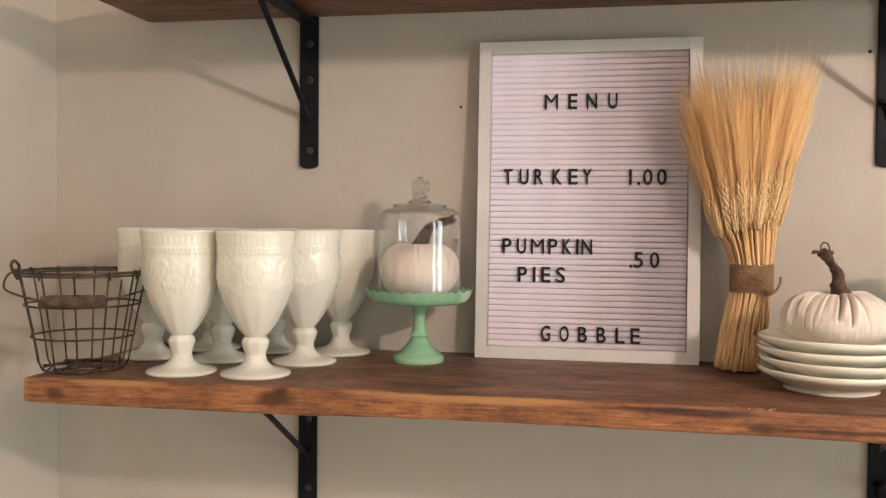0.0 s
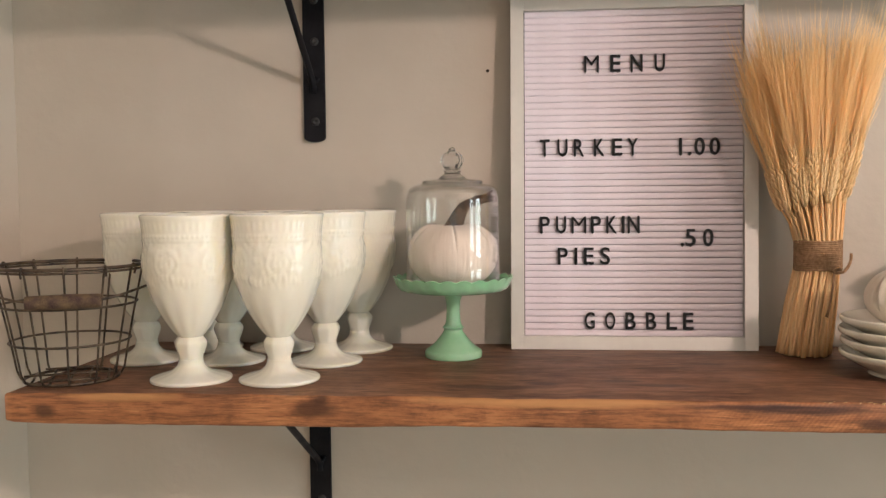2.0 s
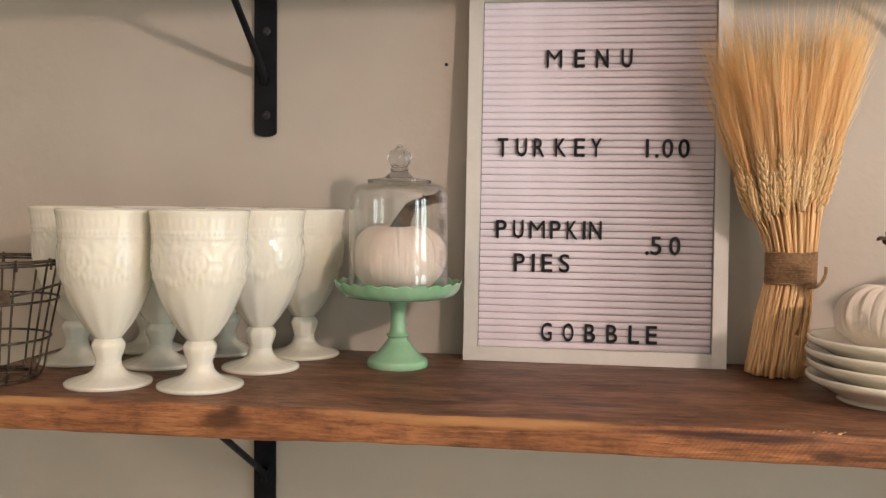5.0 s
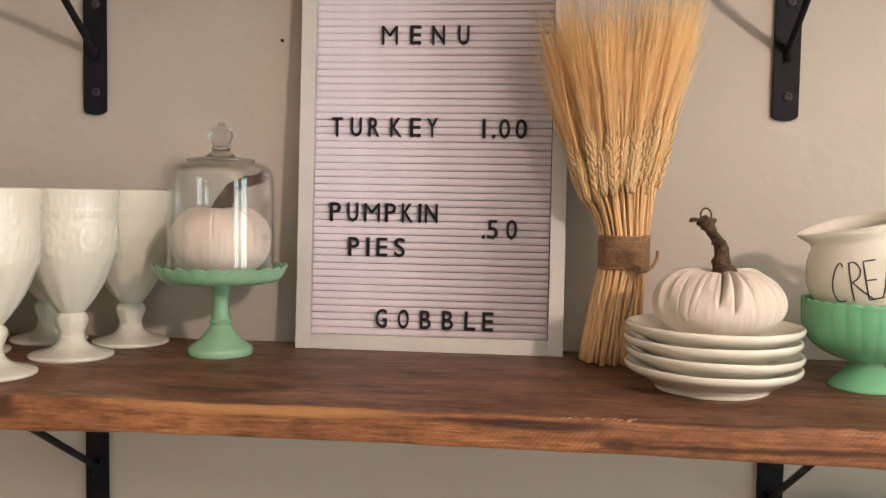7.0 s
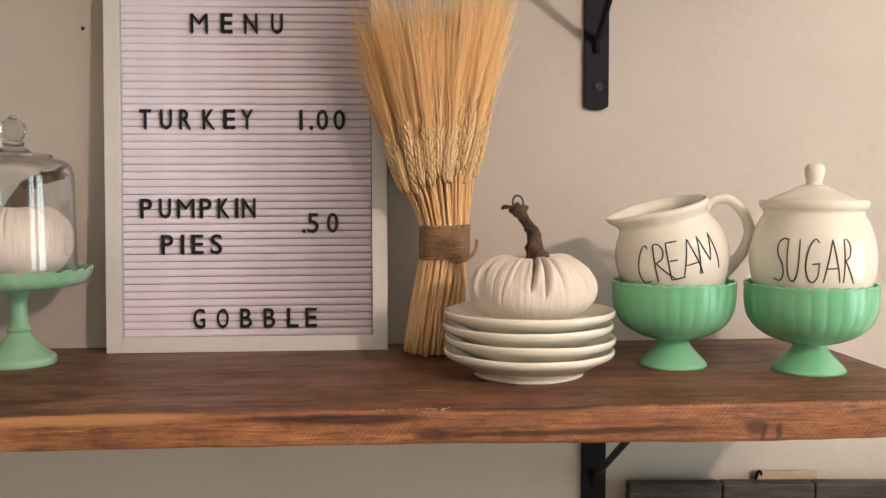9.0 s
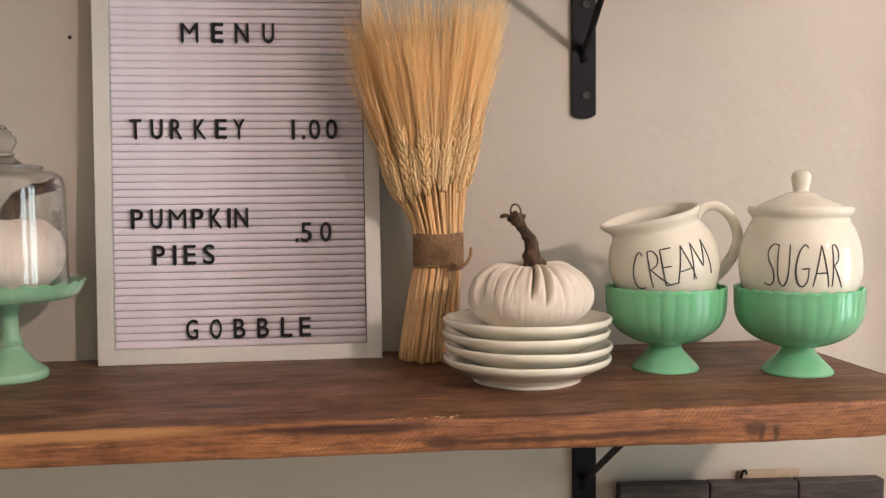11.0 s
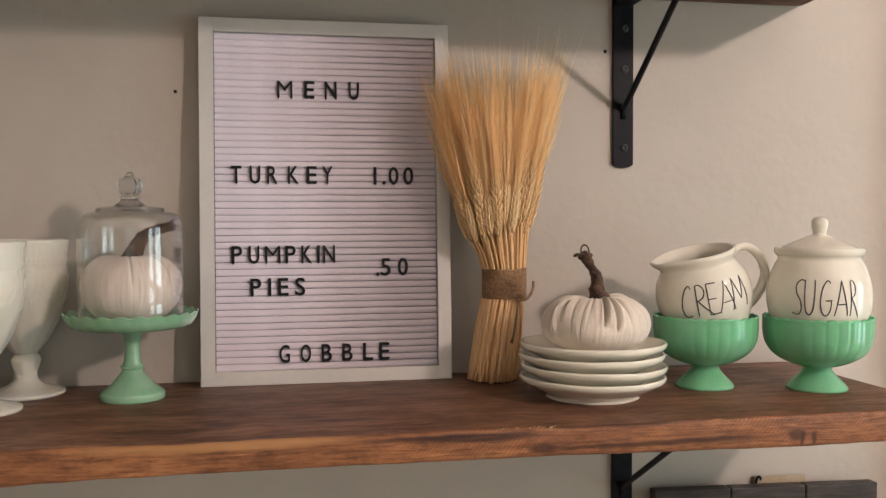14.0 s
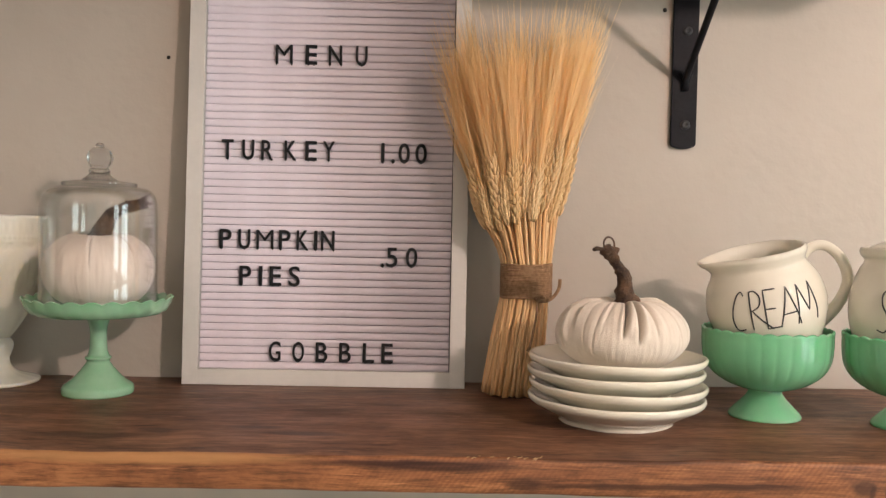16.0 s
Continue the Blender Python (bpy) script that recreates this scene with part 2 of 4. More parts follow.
HEAD_M = per_object("wheat_grain_heads", (0.80, 0.55, 0.26), (0.93, 0.70, 0.39), 0.6)
AWN_M, _t, _b = material("golden_wheat_awns", 0.45)
_t.links.new(ramp(_t, _t.nodes.new("ShaderNodeNewGeometry").outputs["Random Per Island"], [(0.0, (0.82, 0.55, 0.25)), (0.3, (0.94, 0.69, 0.35)), (0.75, (0.98, 0.78, 0.45)), (1.0, (1.0, 0.86, 0.56))]), _b.inputs["Base Color"])
TWINE_M = mottled("jute_twine", (0.22, 0.125, 0.06), (0.36, 0.22, 0.12), 260, 0.95, 1500, 0.0006, 0.8)
FRAME_M = mottled("white_painted_frame", (0.62, 0.605, 0.565), (0.68, 0.665, 0.62), 16, 0.45, 220, 0.0004, 0.35)
FELT_M = mottled("white_letter_felt", (0.645, 0.58, 0.625), (0.705, 0.64, 0.69), 30, 0.9, 1400, 0.0004, 0.5, Sheen_Weight=0.15)
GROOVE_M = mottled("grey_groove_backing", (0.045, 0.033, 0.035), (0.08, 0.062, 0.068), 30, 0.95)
LETTER_M = mottled("black_plastic_letter", (0.008, 0.008, 0.009), (0.018, 0.017, 0.018), 120, 0.7, Specular_IOR_Level=0.2)
WIRE_M = mottled("aged_bronze_wire", (0.008, 0.006, 0.007), (0.13, 0.095, 0.062), 75, 0.45, 700, 0.0005, 0.6, Metallic=0.55)
GRIP_M = mottled("flaking_painted_wood_grip", (0.030, 0.010, 0.010), (0.13, 0.088, 0.042), 95, 0.8, 600, 0.001, 0.7)
SIGN_M = wood("charcoal_stained_planks", (0.018, 0.014, 0.013), (0.042, 0.033, 0.030), (0.080, 0.064, 0.058), stain=0.4)
TAN_M = mottled("tan_paper", (0.40, 0.31, 0.20), (0.48, 0.38, 0.26), 40, 0.8)
GLASS_M = material("clear_glass", 0.0, 0.0, Transmission_Weight=1.0, IOR=1.45)[0]
THIN_GLASS_M = bpy.data.materials.new("thin_clear_glass")
THIN_GLASS_M.use_nodes = True
_g = THIN_GLASS_M.node_tree
_gt, _gg, _gf, _gp, _ga, _gm = (_g.nodes.new("ShaderNode" + k) for k in ("BsdfTransparent", "BsdfGlossy", "LayerWeight", "Math", "Math", "MixShader"))
_gt.inputs["Color"].default_value, _gg.inputs["Roughness"].default_value, _gf.inputs["Blend"].default_value = (0.985, 0.99, 0.985, 1), 0.015, 0.5
_gp.operation, _ga.operation = "POWER", "MULTIPLY_ADD"
_gp.inputs[1].default_value, _ga.inputs[1].default_value, _ga.inputs[2].default_value = 2.3, 0.8, 0.055
for _a, _b in ((_gf.outputs["Facing"], _gp.inputs[0]), (_gp.outputs[0], _ga.inputs[0]), (_ga.outputs[0], _gm.inputs[0]), (_gt.outputs[0], _gm.inputs[1]), (_gg.outputs[0], _gm.inputs[2]),
               (_gm.outputs[0], _g.nodes["Material Output"].inputs["Surface"])):
    _g.links.new(_a, _b)
CHIP_M = mottled("bare_splintered_wood", (0.45, 0.30, 0.15), (0.62, 0.45, 0.26), 300, 0.8)
NAIL_M = mottled("dark_nail_hole", (0.01, 0.008, 0.006), (0.03, 0.025, 0.02), 300, 0.8)
BRASS_M = mottled("aged_brass_socket", (0.25, 0.16, 0.06), (0.36, 0.25, 0.10), 60, 0.35, Metallic=1.0)


def let_light_through(m, tint, share):
    """Thin plant matter or milky glass: part of the light passes through."""
    t = m.node_tree
    tr, mx = t.nodes.new("ShaderNodeBsdfTranslucent"), t.nodes.new("ShaderNodeMixShader")
    tr.inputs["Color"].default_value, mx.inputs["Fac"].default_value = (*tint, 1), share
    t.links.new(t.nodes["Principled BSDF"].outputs[0], mx.inputs[1])
    t.links.new(tr.outputs[0], mx.inputs[2])
    t.links.new(mx.outputs[0], t.nodes["Material Output"].inputs["Surface"])


let_light_through(AWN_M, (0.98, 0.72, 0.36), 0.45)
let_light_through(MILK_M, (0.97, 0.95, 0.83), 0.16)
let_light_through(JADE_M, (0.28, 0.75, 0.42), 0.18)
let_light_through(STRAW_M, (1.0, 0.70, 0.35), 0.2)
let_light_through(HEAD_M, (1.0, 0.70, 0.35), 0.2)


# ---- mesh helpers ----
def mesh_of(name, verts, faces, mats, smooth=True, index=None):
    me = bpy.data.meshes.new(name)
    me.from_pydata([tuple(v) for v in verts], [], faces)
    for m in (mats if isinstance(mats, (list, tuple)) else [mats]):
        me.materials.append(m)
    me.polygons.foreach_set("use_smooth", [smooth] * len(me.polygons))
    if index:
        me.polygons.foreach_set("material_index", index)
    me.update()
    return me


def child(name, me, parent, label="", at=None):
    ob = new(name, me)
    ob.parent = parent
    if at is not None:
        ob.matrix_basis = at
    return tagged(ob, label)


def thing(name, label, category, at=None, group="", kind=""):
    ob = new(name)
    ob.empty_display_size = 0.05
    if at is not None:
        ob.matrix_world = at
    return tagged(ob, label, category, group, kind)


def part(name, bm, mat, parent, label=""):
    me = bpy.data.meshes.new(name)
    bmesh.ops.recalc_face_normals(bm, faces=bm.faces)
    bm.to_mesh(me)
    bm.free()
    me.materials.append(mat)
    ob = new(name, me)
    ob.parent = parent
    return tagged(ob, label)


def box_bm(x0, x1, y0, y1, z0, z1, bevel=0.0, segs=2):
    bm = bmesh.new()
    bmesh.ops.create_cube(bm, size=1)
    for v in bm.verts:
        v.co = ((x0, x1)[v.co.x > 0], (y0, y1)[v.co.y > 0], (z0, z1)[v.co.z > 0])
    if bevel:
        bmesh.ops.bevel(bm, geom=bm.edges[:], offset=bevel, segments=segs, affect="EDGES", profile=0.6)
    return bm


def structure(name, boxes, mat, label, bevel=0.0):
    bm = bmesh.new()
    for b in boxes:
        tmp = box_bm(*b, bevel)
        me = bpy.data.meshes.new("tmp")
        tmp.to_mesh(me)
        tmp.free()
        bm.from_mesh(me)
        bpy.data.meshes.remove(me)
    ob = part(name, bm, mat, None)
    return tagged(ob, label, name.split("_")[0], kind="structure")


def smooth_profile(pts, steps=4):
    """Catmull-Rom through (r, z) points; a doubled point keeps a corner."""
    out = []
    for i in range(len(pts) - 1):
        p0, p1, p2, p3 = pts[max(i - 1, 0)], pts[i], pts[i + 1], pts[min(i + 2, len(pts) - 1)]
        if p1 == p2:
            continue
        for k in range(steps):
            s = k / steps
            out.append(tuple(0.5 * (2 * b + (c - a) * s + (2 * a - 5 * b + 4 * c - d) * s * s + (3 * b - a - 3 * c + d) * s ** 3)
                             for a, b, c, d in zip(p0, p1, p2, p3)))
    out.append(pts[-1])
    return out


def lathe(profile, segs, mats, shape=None, name="lathe"):
    """Revolves (r, z) rows about z; shape(theta, r, z, row) gives (r, z) of a vertex."""
    verts, faces, n = [], [], len(profile)
    for k, (r, z) in enumerate(profile):
        for j in range(segs):
            a = 2 * math.pi * j / segs
            rr, zz = shape(a, r, z, k / (n - 1)) if shape else (r, z)
            rr = max(rr, 1e-5)
            verts.append((rr * math.cos(a), rr * math.sin(a), zz))
    for k in range(n - 1):
        for j in range(segs):
            q = (j + 1) % segs
            faces.append((k * segs + j, k * segs + q, (k + 1) * segs + q, (k + 1) * segs + j))
    faces.append(tuple(reversed(range(segs))))
    faces.append(tuple(range((n - 1) * segs, n * segs)))
    return mesh_of(name, verts, faces, mats)


def tube_data(points, radius, segs=8, verts=None, faces=None, flat=1.0):
    """A round wire through points; radius a number or a function of 0..1."""
    verts = [] if verts is None else verts
    faces = [] if faces is None else faces
    pts = [Vector(p) for p in points]
    closed = (pts[0] - pts[-1]).length < 1e-7
    base, n = len(verts), len(pts)
    up = None
    for i, p in enumerate(pts):
        a = pts[i - 1] if i else (pts[-2] if closed else p)
        b = pts[i + 1] if i < n - 1 else (pts[1] if closed else p)
        d = (b - a).normalized()
        if up is None:
            up = d.orthogonal().normalized()
        up = (up - d * up.dot(d)).normalized()
        side = d.cross(up)
        r = radius(i / (n - 1)) if callable(radius) else radius
        for j in range(segs):
            t = 2 * math.pi * j / segs
            verts.append(p + up * (r * math.cos(t)) + side * (r * flat * math.sin(t)))
    for i in range(n - 1):
        for j in range(segs):
            q = (j + 1) % segs
            faces.append((base + i * segs + j, base + i * segs + q, base + (i + 1) * segs + q, base + (i + 1) * segs + j))
    if not closed:
        faces.append(tuple(base + j for j in reversed(range(segs))))
        faces.append(tuple(base + (n - 1) * segs + j for j in range(segs)))
    return verts, faces


def tube(name, points, radius, mat, segs=8, flat=1.0):
    return mesh_of(name, *tube_data(points, radius, segs, flat=flat), mat)


def curve_points(pts, steps=6):
    return [Vector(p) for p in smooth_profile([tuple(p) for p in pts], steps)]


def circle(r, z, n=48, cx=0, cy=0):
    return [(cx + r * math.cos(2 * math.pi * i / n), cy + r * math.sin(2 * math.pi * i / n), z) for i in range(n + 1)]


# ---- room ----
T = 0.12
structure("wall_north", [(FAR_X - T, RIGHT_X + T, WALL_Y, WALL_Y + T, 0, CEIL)], PAINT, "greige painted plaster wall behind the shelves")
structure("wall_partition", [(LEFT_X - T, LEFT_X, 0.85, WALL_Y, 0, CEIL)], PAINT, "short greige painted side wall beside the shelf ends")
structure("wall_west", [(FAR_X - T, FAR_X, REAR_Y, WALL_Y, 0, CEIL)], PAINT, "greige painted far side wall of the room")
(a0, a1), (b0, b1) = WINDOWS_RIGHT
structure("wall_east", [(RIGHT_X, RIGHT_X + T, REAR_Y, a0, 0, CEIL), (RIGHT_X, RIGHT_X + T, a1, b0, 0, CEIL), (RIGHT_X, RIGHT_X + T, b1, WALL_Y, 0, CEIL)] +
          [(RIGHT_X, RIGHT_X + T, y0, y1, z0, z1) for y0, y1 in WINDOWS_RIGHT for z0, z1 in ((0, SILL), (HEAD, CEIL))], PAINT, "greige painted wall with two windows")
w0, w1 = REAR_FILL_WINDOW
structure("wall_south", [(FAR_X - T, w0, REAR_Y - T, REAR_Y, 0, CEIL), (w1, RIGHT_X + T, REAR_Y - T, REAR_Y, 0, CEIL),
                         (w0, w1, REAR_Y - T, REAR_Y, 0, SILL), (w0, w1, REAR_Y - T, REAR_Y, HEAD, CEIL)], PAINT, "greige painted wall with one added fill window")
structure("floor", [(FAR_X - T, RIGHT_X + T, REAR_Y - T, WALL_Y + T, -0.1, 0)], FLOOR_M, "pale wooden floor of the room")
structure("ceiling", [(FAR_X - T, RIGHT_X + T, REAR_Y - T, WALL_Y + T, CEIL, CEIL + 0.1)], CEIL_M, "white painted ceiling of the room")


def window_frame(name, at, w):
    win = thing(name, "unseen white wooden window with two by two panes", "window", at, kind="structure")
    h = HEAD - SILL
    for nm, b in (("window_frame", (-w / 2, -w / 2 + 0.05, 0, h)), ("window_frame", (w / 2 - 0.05, w / 2, 0, h)), ("window_frame", (-w / 2 + 0.05, w / 2 - 0.05, 0, 0.05)),
                  ("window_frame", (-w / 2 + 0.05, w / 2 - 0.05, h - 0.05, h)), ("muntin", (-0.02, 0.02, 0.05, h - 0.05)), ("muntin", (-w / 2 + 0.05, w / 2 - 0.05, h / 2 - 0.02, h / 2 + 0.02))):
        d = 0.02 if nm == "muntin" and b[0] == -0.02 else 0.025
        part(nm, box_bm(b[0], b[1], -d, d, b[2], b[3], 0.004), TRIM_M, win)
    return win


for i, (y0, y1) in enumerate(WINDOWS_RIGHT):
    window_frame("window_%d" % (i + 1), pose(RIGHT_X + 0.06, (y0 + y1) / 2, SILL, 0, 0, 90), y1 - y0)
# frame round the rear opening, which is only there for the fill light
window_frame("window_3", pose((w0 + w1) / 2, REAR_Y - 0.06, SILL), w1 - w0)

# door casing with a moulded profile
prof = [(0, 0), (0, 0.021), (0.004, 0.0235), (0.012, 0.0235), (0.016, 0.020), (0.020, 0.0185), (0.030, 0.0185), (0.034, 0.0215), (0.040, 0.0225), (0.046, 0.0215),
        (0.050, 0.018), (0.075, 0.0155), (0.080, 0.018), (0.086, 0.0185), (0.090, 0.016), (0.090, 0)]
cv, cf = [], []
for z in (0.0, 2.15):
    cv += [(0.777 + px, WALL_Y - py, z) for px, py in [(a, b * 1.3) for a, b in prof]]
for i in range(len(prof) - 1):
    cf.append((i, i + 1, len(prof) + i + 1, len(prof) + i))
cf += [tuple(reversed(range(len(prof)))), tuple(range(len(prof), 2 * len(prof)))]
tagged(new("trim_door_casing", mesh_of("trim_door_casing", cv, cf, TRIM_M, False)), "white gloss moulded door casing on the wall", "trim", kind="structure")


# ---- shelves ----
def plank(name, x0, x1, y0, y1, z0, z1, seed, label):
    """A heavy board with an uneven, worn front edge."""
    rnd = random.Random(seed)
    nx, r = 150, 0.0035
    ring = []
    for cy, cz, a0 in ((y0 + r, z0 + r, 180), (y1 - 0.001, z0 + 0.001, 270), (y1 - 0.001, z1 - 0.001, 0), (y0 + r, z1 - r, 90)):
        rr = r if cy < y1 - 0.1 else 0.001
        for k in range(4):
            a = radians(a0 + 30 * k)
            ring.append((cy + rr * math.cos(a), cz + rr * math.sin(a)))
    n = len(ring)
    verts, faces, index = [], [], []
    for i in range(nx + 1):
        x = x0 + (x1 - x0) * i / nx
        end = min(i, nx - i)
        pull = 0.0012 if end == 0 else 0
        for y, z in ring:
            front = y < y0 + 0.02
            d = Vector((x * 9 + seed, y * 20, z * 22))
            dy = (noise.noise(d) * 0.0022 + noise.noise(d * 4.1) * 0.0010) if front else 0
            dz = (noise.noise(d + Vector((3, 7, 1))) * 0.0016 + noise.noise(d * 3.7) * 0.0008) if front else 0
            if front and z < (z0 + z1) / 2:
                dz += 0.0042 * math.exp(-((x + 0.05) / 0.28) ** 2)
            verts.append((x, y + dy + (pull if front else 0), z + dz - (pull if z > (z0 + z1) / 2 else -pull)))
    for i in range(nx):
        for j in range(n):
            q = (j + 1) % n
            faces.append((i * n + j, i * n + q, (i + 1) * n + q, (i + 1) * n + j))
            ys = (ring[j][0] + ring[q][0]) / 2
            index.append(1 if ys < y0 + r * 1.05 else 0)
    faces += [tuple(range(n)), tuple(nx * n + j for j in reversed(range(n)))]
    index += [1, 1]
    me = mesh_of(name, verts, faces, [SHELF_M, EDGE_M], True, index)
    me.polygons[-1].use_smooth = me.polygons[-2].use_smooth = False
    ob = new(name, me)
    return tagged(ob, label, "shelf", group="wall shelves")


plank("shelf_board", -0.671, 0.612, SHELF_FRONT, WALL_Y - 0.002, SHELF_TOP - 0.031, SHELF_TOP, 3, "thick dark-stained wooden shelf board with worn front edge")
UP_BOTTOM = 1.744
plank("shelf_board", -0.682, 0.625, SHELF_FRONT, WALL_Y - 0.002, UP_BOTTOM, UP_BOTTOM + 0.031, 11, "thick dark-stained wooden shelf board fixed above")


def strip(w, d, pts, bevel=0.0015):
    """A flat steel bar of width w along x bent through (y, z) points, thickness d."""
    verts, faces = [], []
    n = len(pts)
    for i, (y, z) in enumerate(pts):
        a, b = pts[max(i - 1, 0)], pts[min(i + 1, n - 1)]
        t = Vector((b[0] - a[0], b[1] - a[1])).normalized()
        nn = Vector((-t.y, t.x)) * d
        for sx, o in ((-w / 2, 0), (w / 2, 0), (w / 2, 1), (-w / 2, 1)):
            k = 0.8 if i in (0, n - 1) else 1.0
            verts.append((sx * k, y + nn.x * o, z + nn.y * o))
    for i in range(n - 1):
        for j in range(4):
            q = (j + 1) % 4
            faces.append((i * 4 + j, i * 4 + q, i * 4 + 4 + q, i * 4 + 4 + j))
    faces += [(3, 2, 1, 0), tuple(n * 4 - 4 + j for j in range(4))]
    bm = bmesh.new()
    me = mesh_of("strip", verts, faces, IRON_M, False)
    bm.from_mesh(me)
    bpy.data.meshes.remove(me)
    bmesh.ops.bevel(bm, geom=[e for e in bm.edges if len(e.link_faces) == 2 and e.calc_face_angle() > 1.0], offset=0.0008, segments=2, affect="EDGES")
    return bm


def bracket(x, bottom, label, rise=0.0):
    br = thing("shelf_bracket", label, "bracket", pose(x, WALL_Y, bottom), group="shelf brackets")
    # wall strap with a rounded lower end
    bm = bmesh.new()
    w, L = 0.0142, 0.222 - rise
    outline = [(-w, 0.0), (w, 0.0)] + [(w * math.cos(a) if abs(math.cos(a)) > 0.02 else 0.0, -L + 0.006 - 0.006 * math.sin(a)) for a in [math.pi * k / 10 for k in range(11)]]
    f = bm.faces.new([bm.verts.new((px, -0.001, pz)) for px, pz in outline])
    ext = bmesh.ops.extrude_face_region(bm, geom=[f])
    bmesh.ops.translate(bm, vec=(0, -0.0045, 0), verts=[g for g in ext["geom"] if isinstance(g, bmesh.types.BMVert)])
    bmesh.ops.bevel(bm, geom=[e for e in bm.edges if len(e.link_faces) == 2 and e.calc_face_angle() > 1.0], offset=0.0009, segments=2, affect="EDGES")
    part("strap", bm, IRON_M, br)
    part("arm", strip(0.0284, 0.005, [(-0.006, -0.0055), (-0.235, -0.0055), (-0.240, -0.0055)]), IRON_M, br)
    # diagonal brace, a bar flattened at its foot
    foot, head = Vector((0, -0.0075, -0.146 + rise)), Vector((0, -0.212, -0.006))
    path = [foot + Vector((0, 0.0, -0.012)), foot] + [foot.lerp(head, k / 6) for k in range(1, 6)] + [head, head + Vector((0, -0.012, 0.001))]
    child("brace", tube("brace", path, 0.0042, IRON_M, 10, 0.9), br)
    vv, ff = [], []
    for s in (-1, 1):
        tube_data([(s * 0.0060, -0.0060, -0.139 + rise), (s * 0.003, -0.0070, -0.146 + rise), (0, -0.0070, -0.157 + rise)], lambda q: 0.0030 - 0.0012 * q, 8, vv, ff)
    child("brace_foot", mesh_of("brace_foot", vv, ff, IRON_M), br)
    for sz in (-0.0395, -0.0925, -0.1955):
        sc = lathe(smooth_profile([(0.0055, 0.0), (0.0055, 0.0), (0.0048, 0.0012), (0.0028, 0.0020), (0.0016, 0.0012), (0.0, 0.0010)], 3), 20, SCREW_M, name="screw")
        child("screw", sc, br, "dull steel cross-head screw", pose(0.0015, -0.0055, sz + rise, 90))
    return br


for bx in (-0.4255, 0.368):
    bracket(bx, UP_BOTTOM, "black steel shelf bracket with diagonal brace under the upper board")
    bracket(bx, SHELF_TOP - 0.031, "black steel shelf bracket with diagonal brace under the lower board", 0.018)

# nail holes in the plaster
for nx_, nz_, nr_ in ((-0.200, 1.610, 0.0022), (0.345, 1.675, 0.0026)):
    me = lathe([(nr_, 0.0), (nr_, 0.0), (nr_ * 0.8, 0.0012), (0.0, 0.0016)], 12, NAIL_M, name="nail")
    ob = new("nail", me)
    ob.matrix_world = pose(nx_, WALL_Y + 0.0002, nz_, 90)
    tagged(ob, "small dark nail head in the wall", "nail", group="nails in the wall")

# splinters on the worn edge
rnd = random.Random(5)
chips = thing("edge_splinter", "pale splintered chips on the worn shelf edge", "splinter", pose(0.15, SHELF_FRONT + 0.003, SHELF_TOP), kind="stuff")
vv, ff = [], []
for k in range(16):
    cx, cy = rnd.uniform(-0.035, 0.028), rnd.uniform(-0.001, 0.003)
    L = rnd.uniform(0.002, 0.006)
    tube_data([(cx, cy, -0.0012), (cx + L * 0.6, cy + rnd.uniform(-0.001, 0.001), 0.0006), (cx + L, cy, rnd.uniform(0, 0.0008))], lambda q: 0.0006 * (1.1 - q), 5, vv, ff)
child("chips", mesh_of("chips", vv, ff, CHIP_M), chips)

# dark plank sign hanging under the shelf
sign = thing("plank_sign", "dark charcoal-stained sign of wooden planks on the wall", "sign", pose(0.403, WALL_Y, 1.0975, 0, 1.2, 0))
for k in range(3):
    part("plank", box_bm(0.1095 * k + 0.0006, 0.1095 * (k + 1) - 0.0010, -0.030, -0.012, -0.55, 0.0, 0.0022), SIGN_M, sign)
for z in (-0.08, -0.47):
    part("batten", box_bm(0.02, 0.308, -0.012, -0.002, z - 0.03, z, 0.001), SIGN_M, sign)
part("hanger", box_bm(0.155, 0.232, -0.007, -0.004, -0.05, 0.0075, 0.0008), TAN_M, sign, "pale tan card behind the planks")
child("hook", tube("hook", curve_points([(0.158, -0.004, -0.01), (0.158, -0.010, 0.006), (0.160, -0.013, 0.009), (0.163, -0.010, 0.004)], 4), 0.0016, IRON_M), sign)


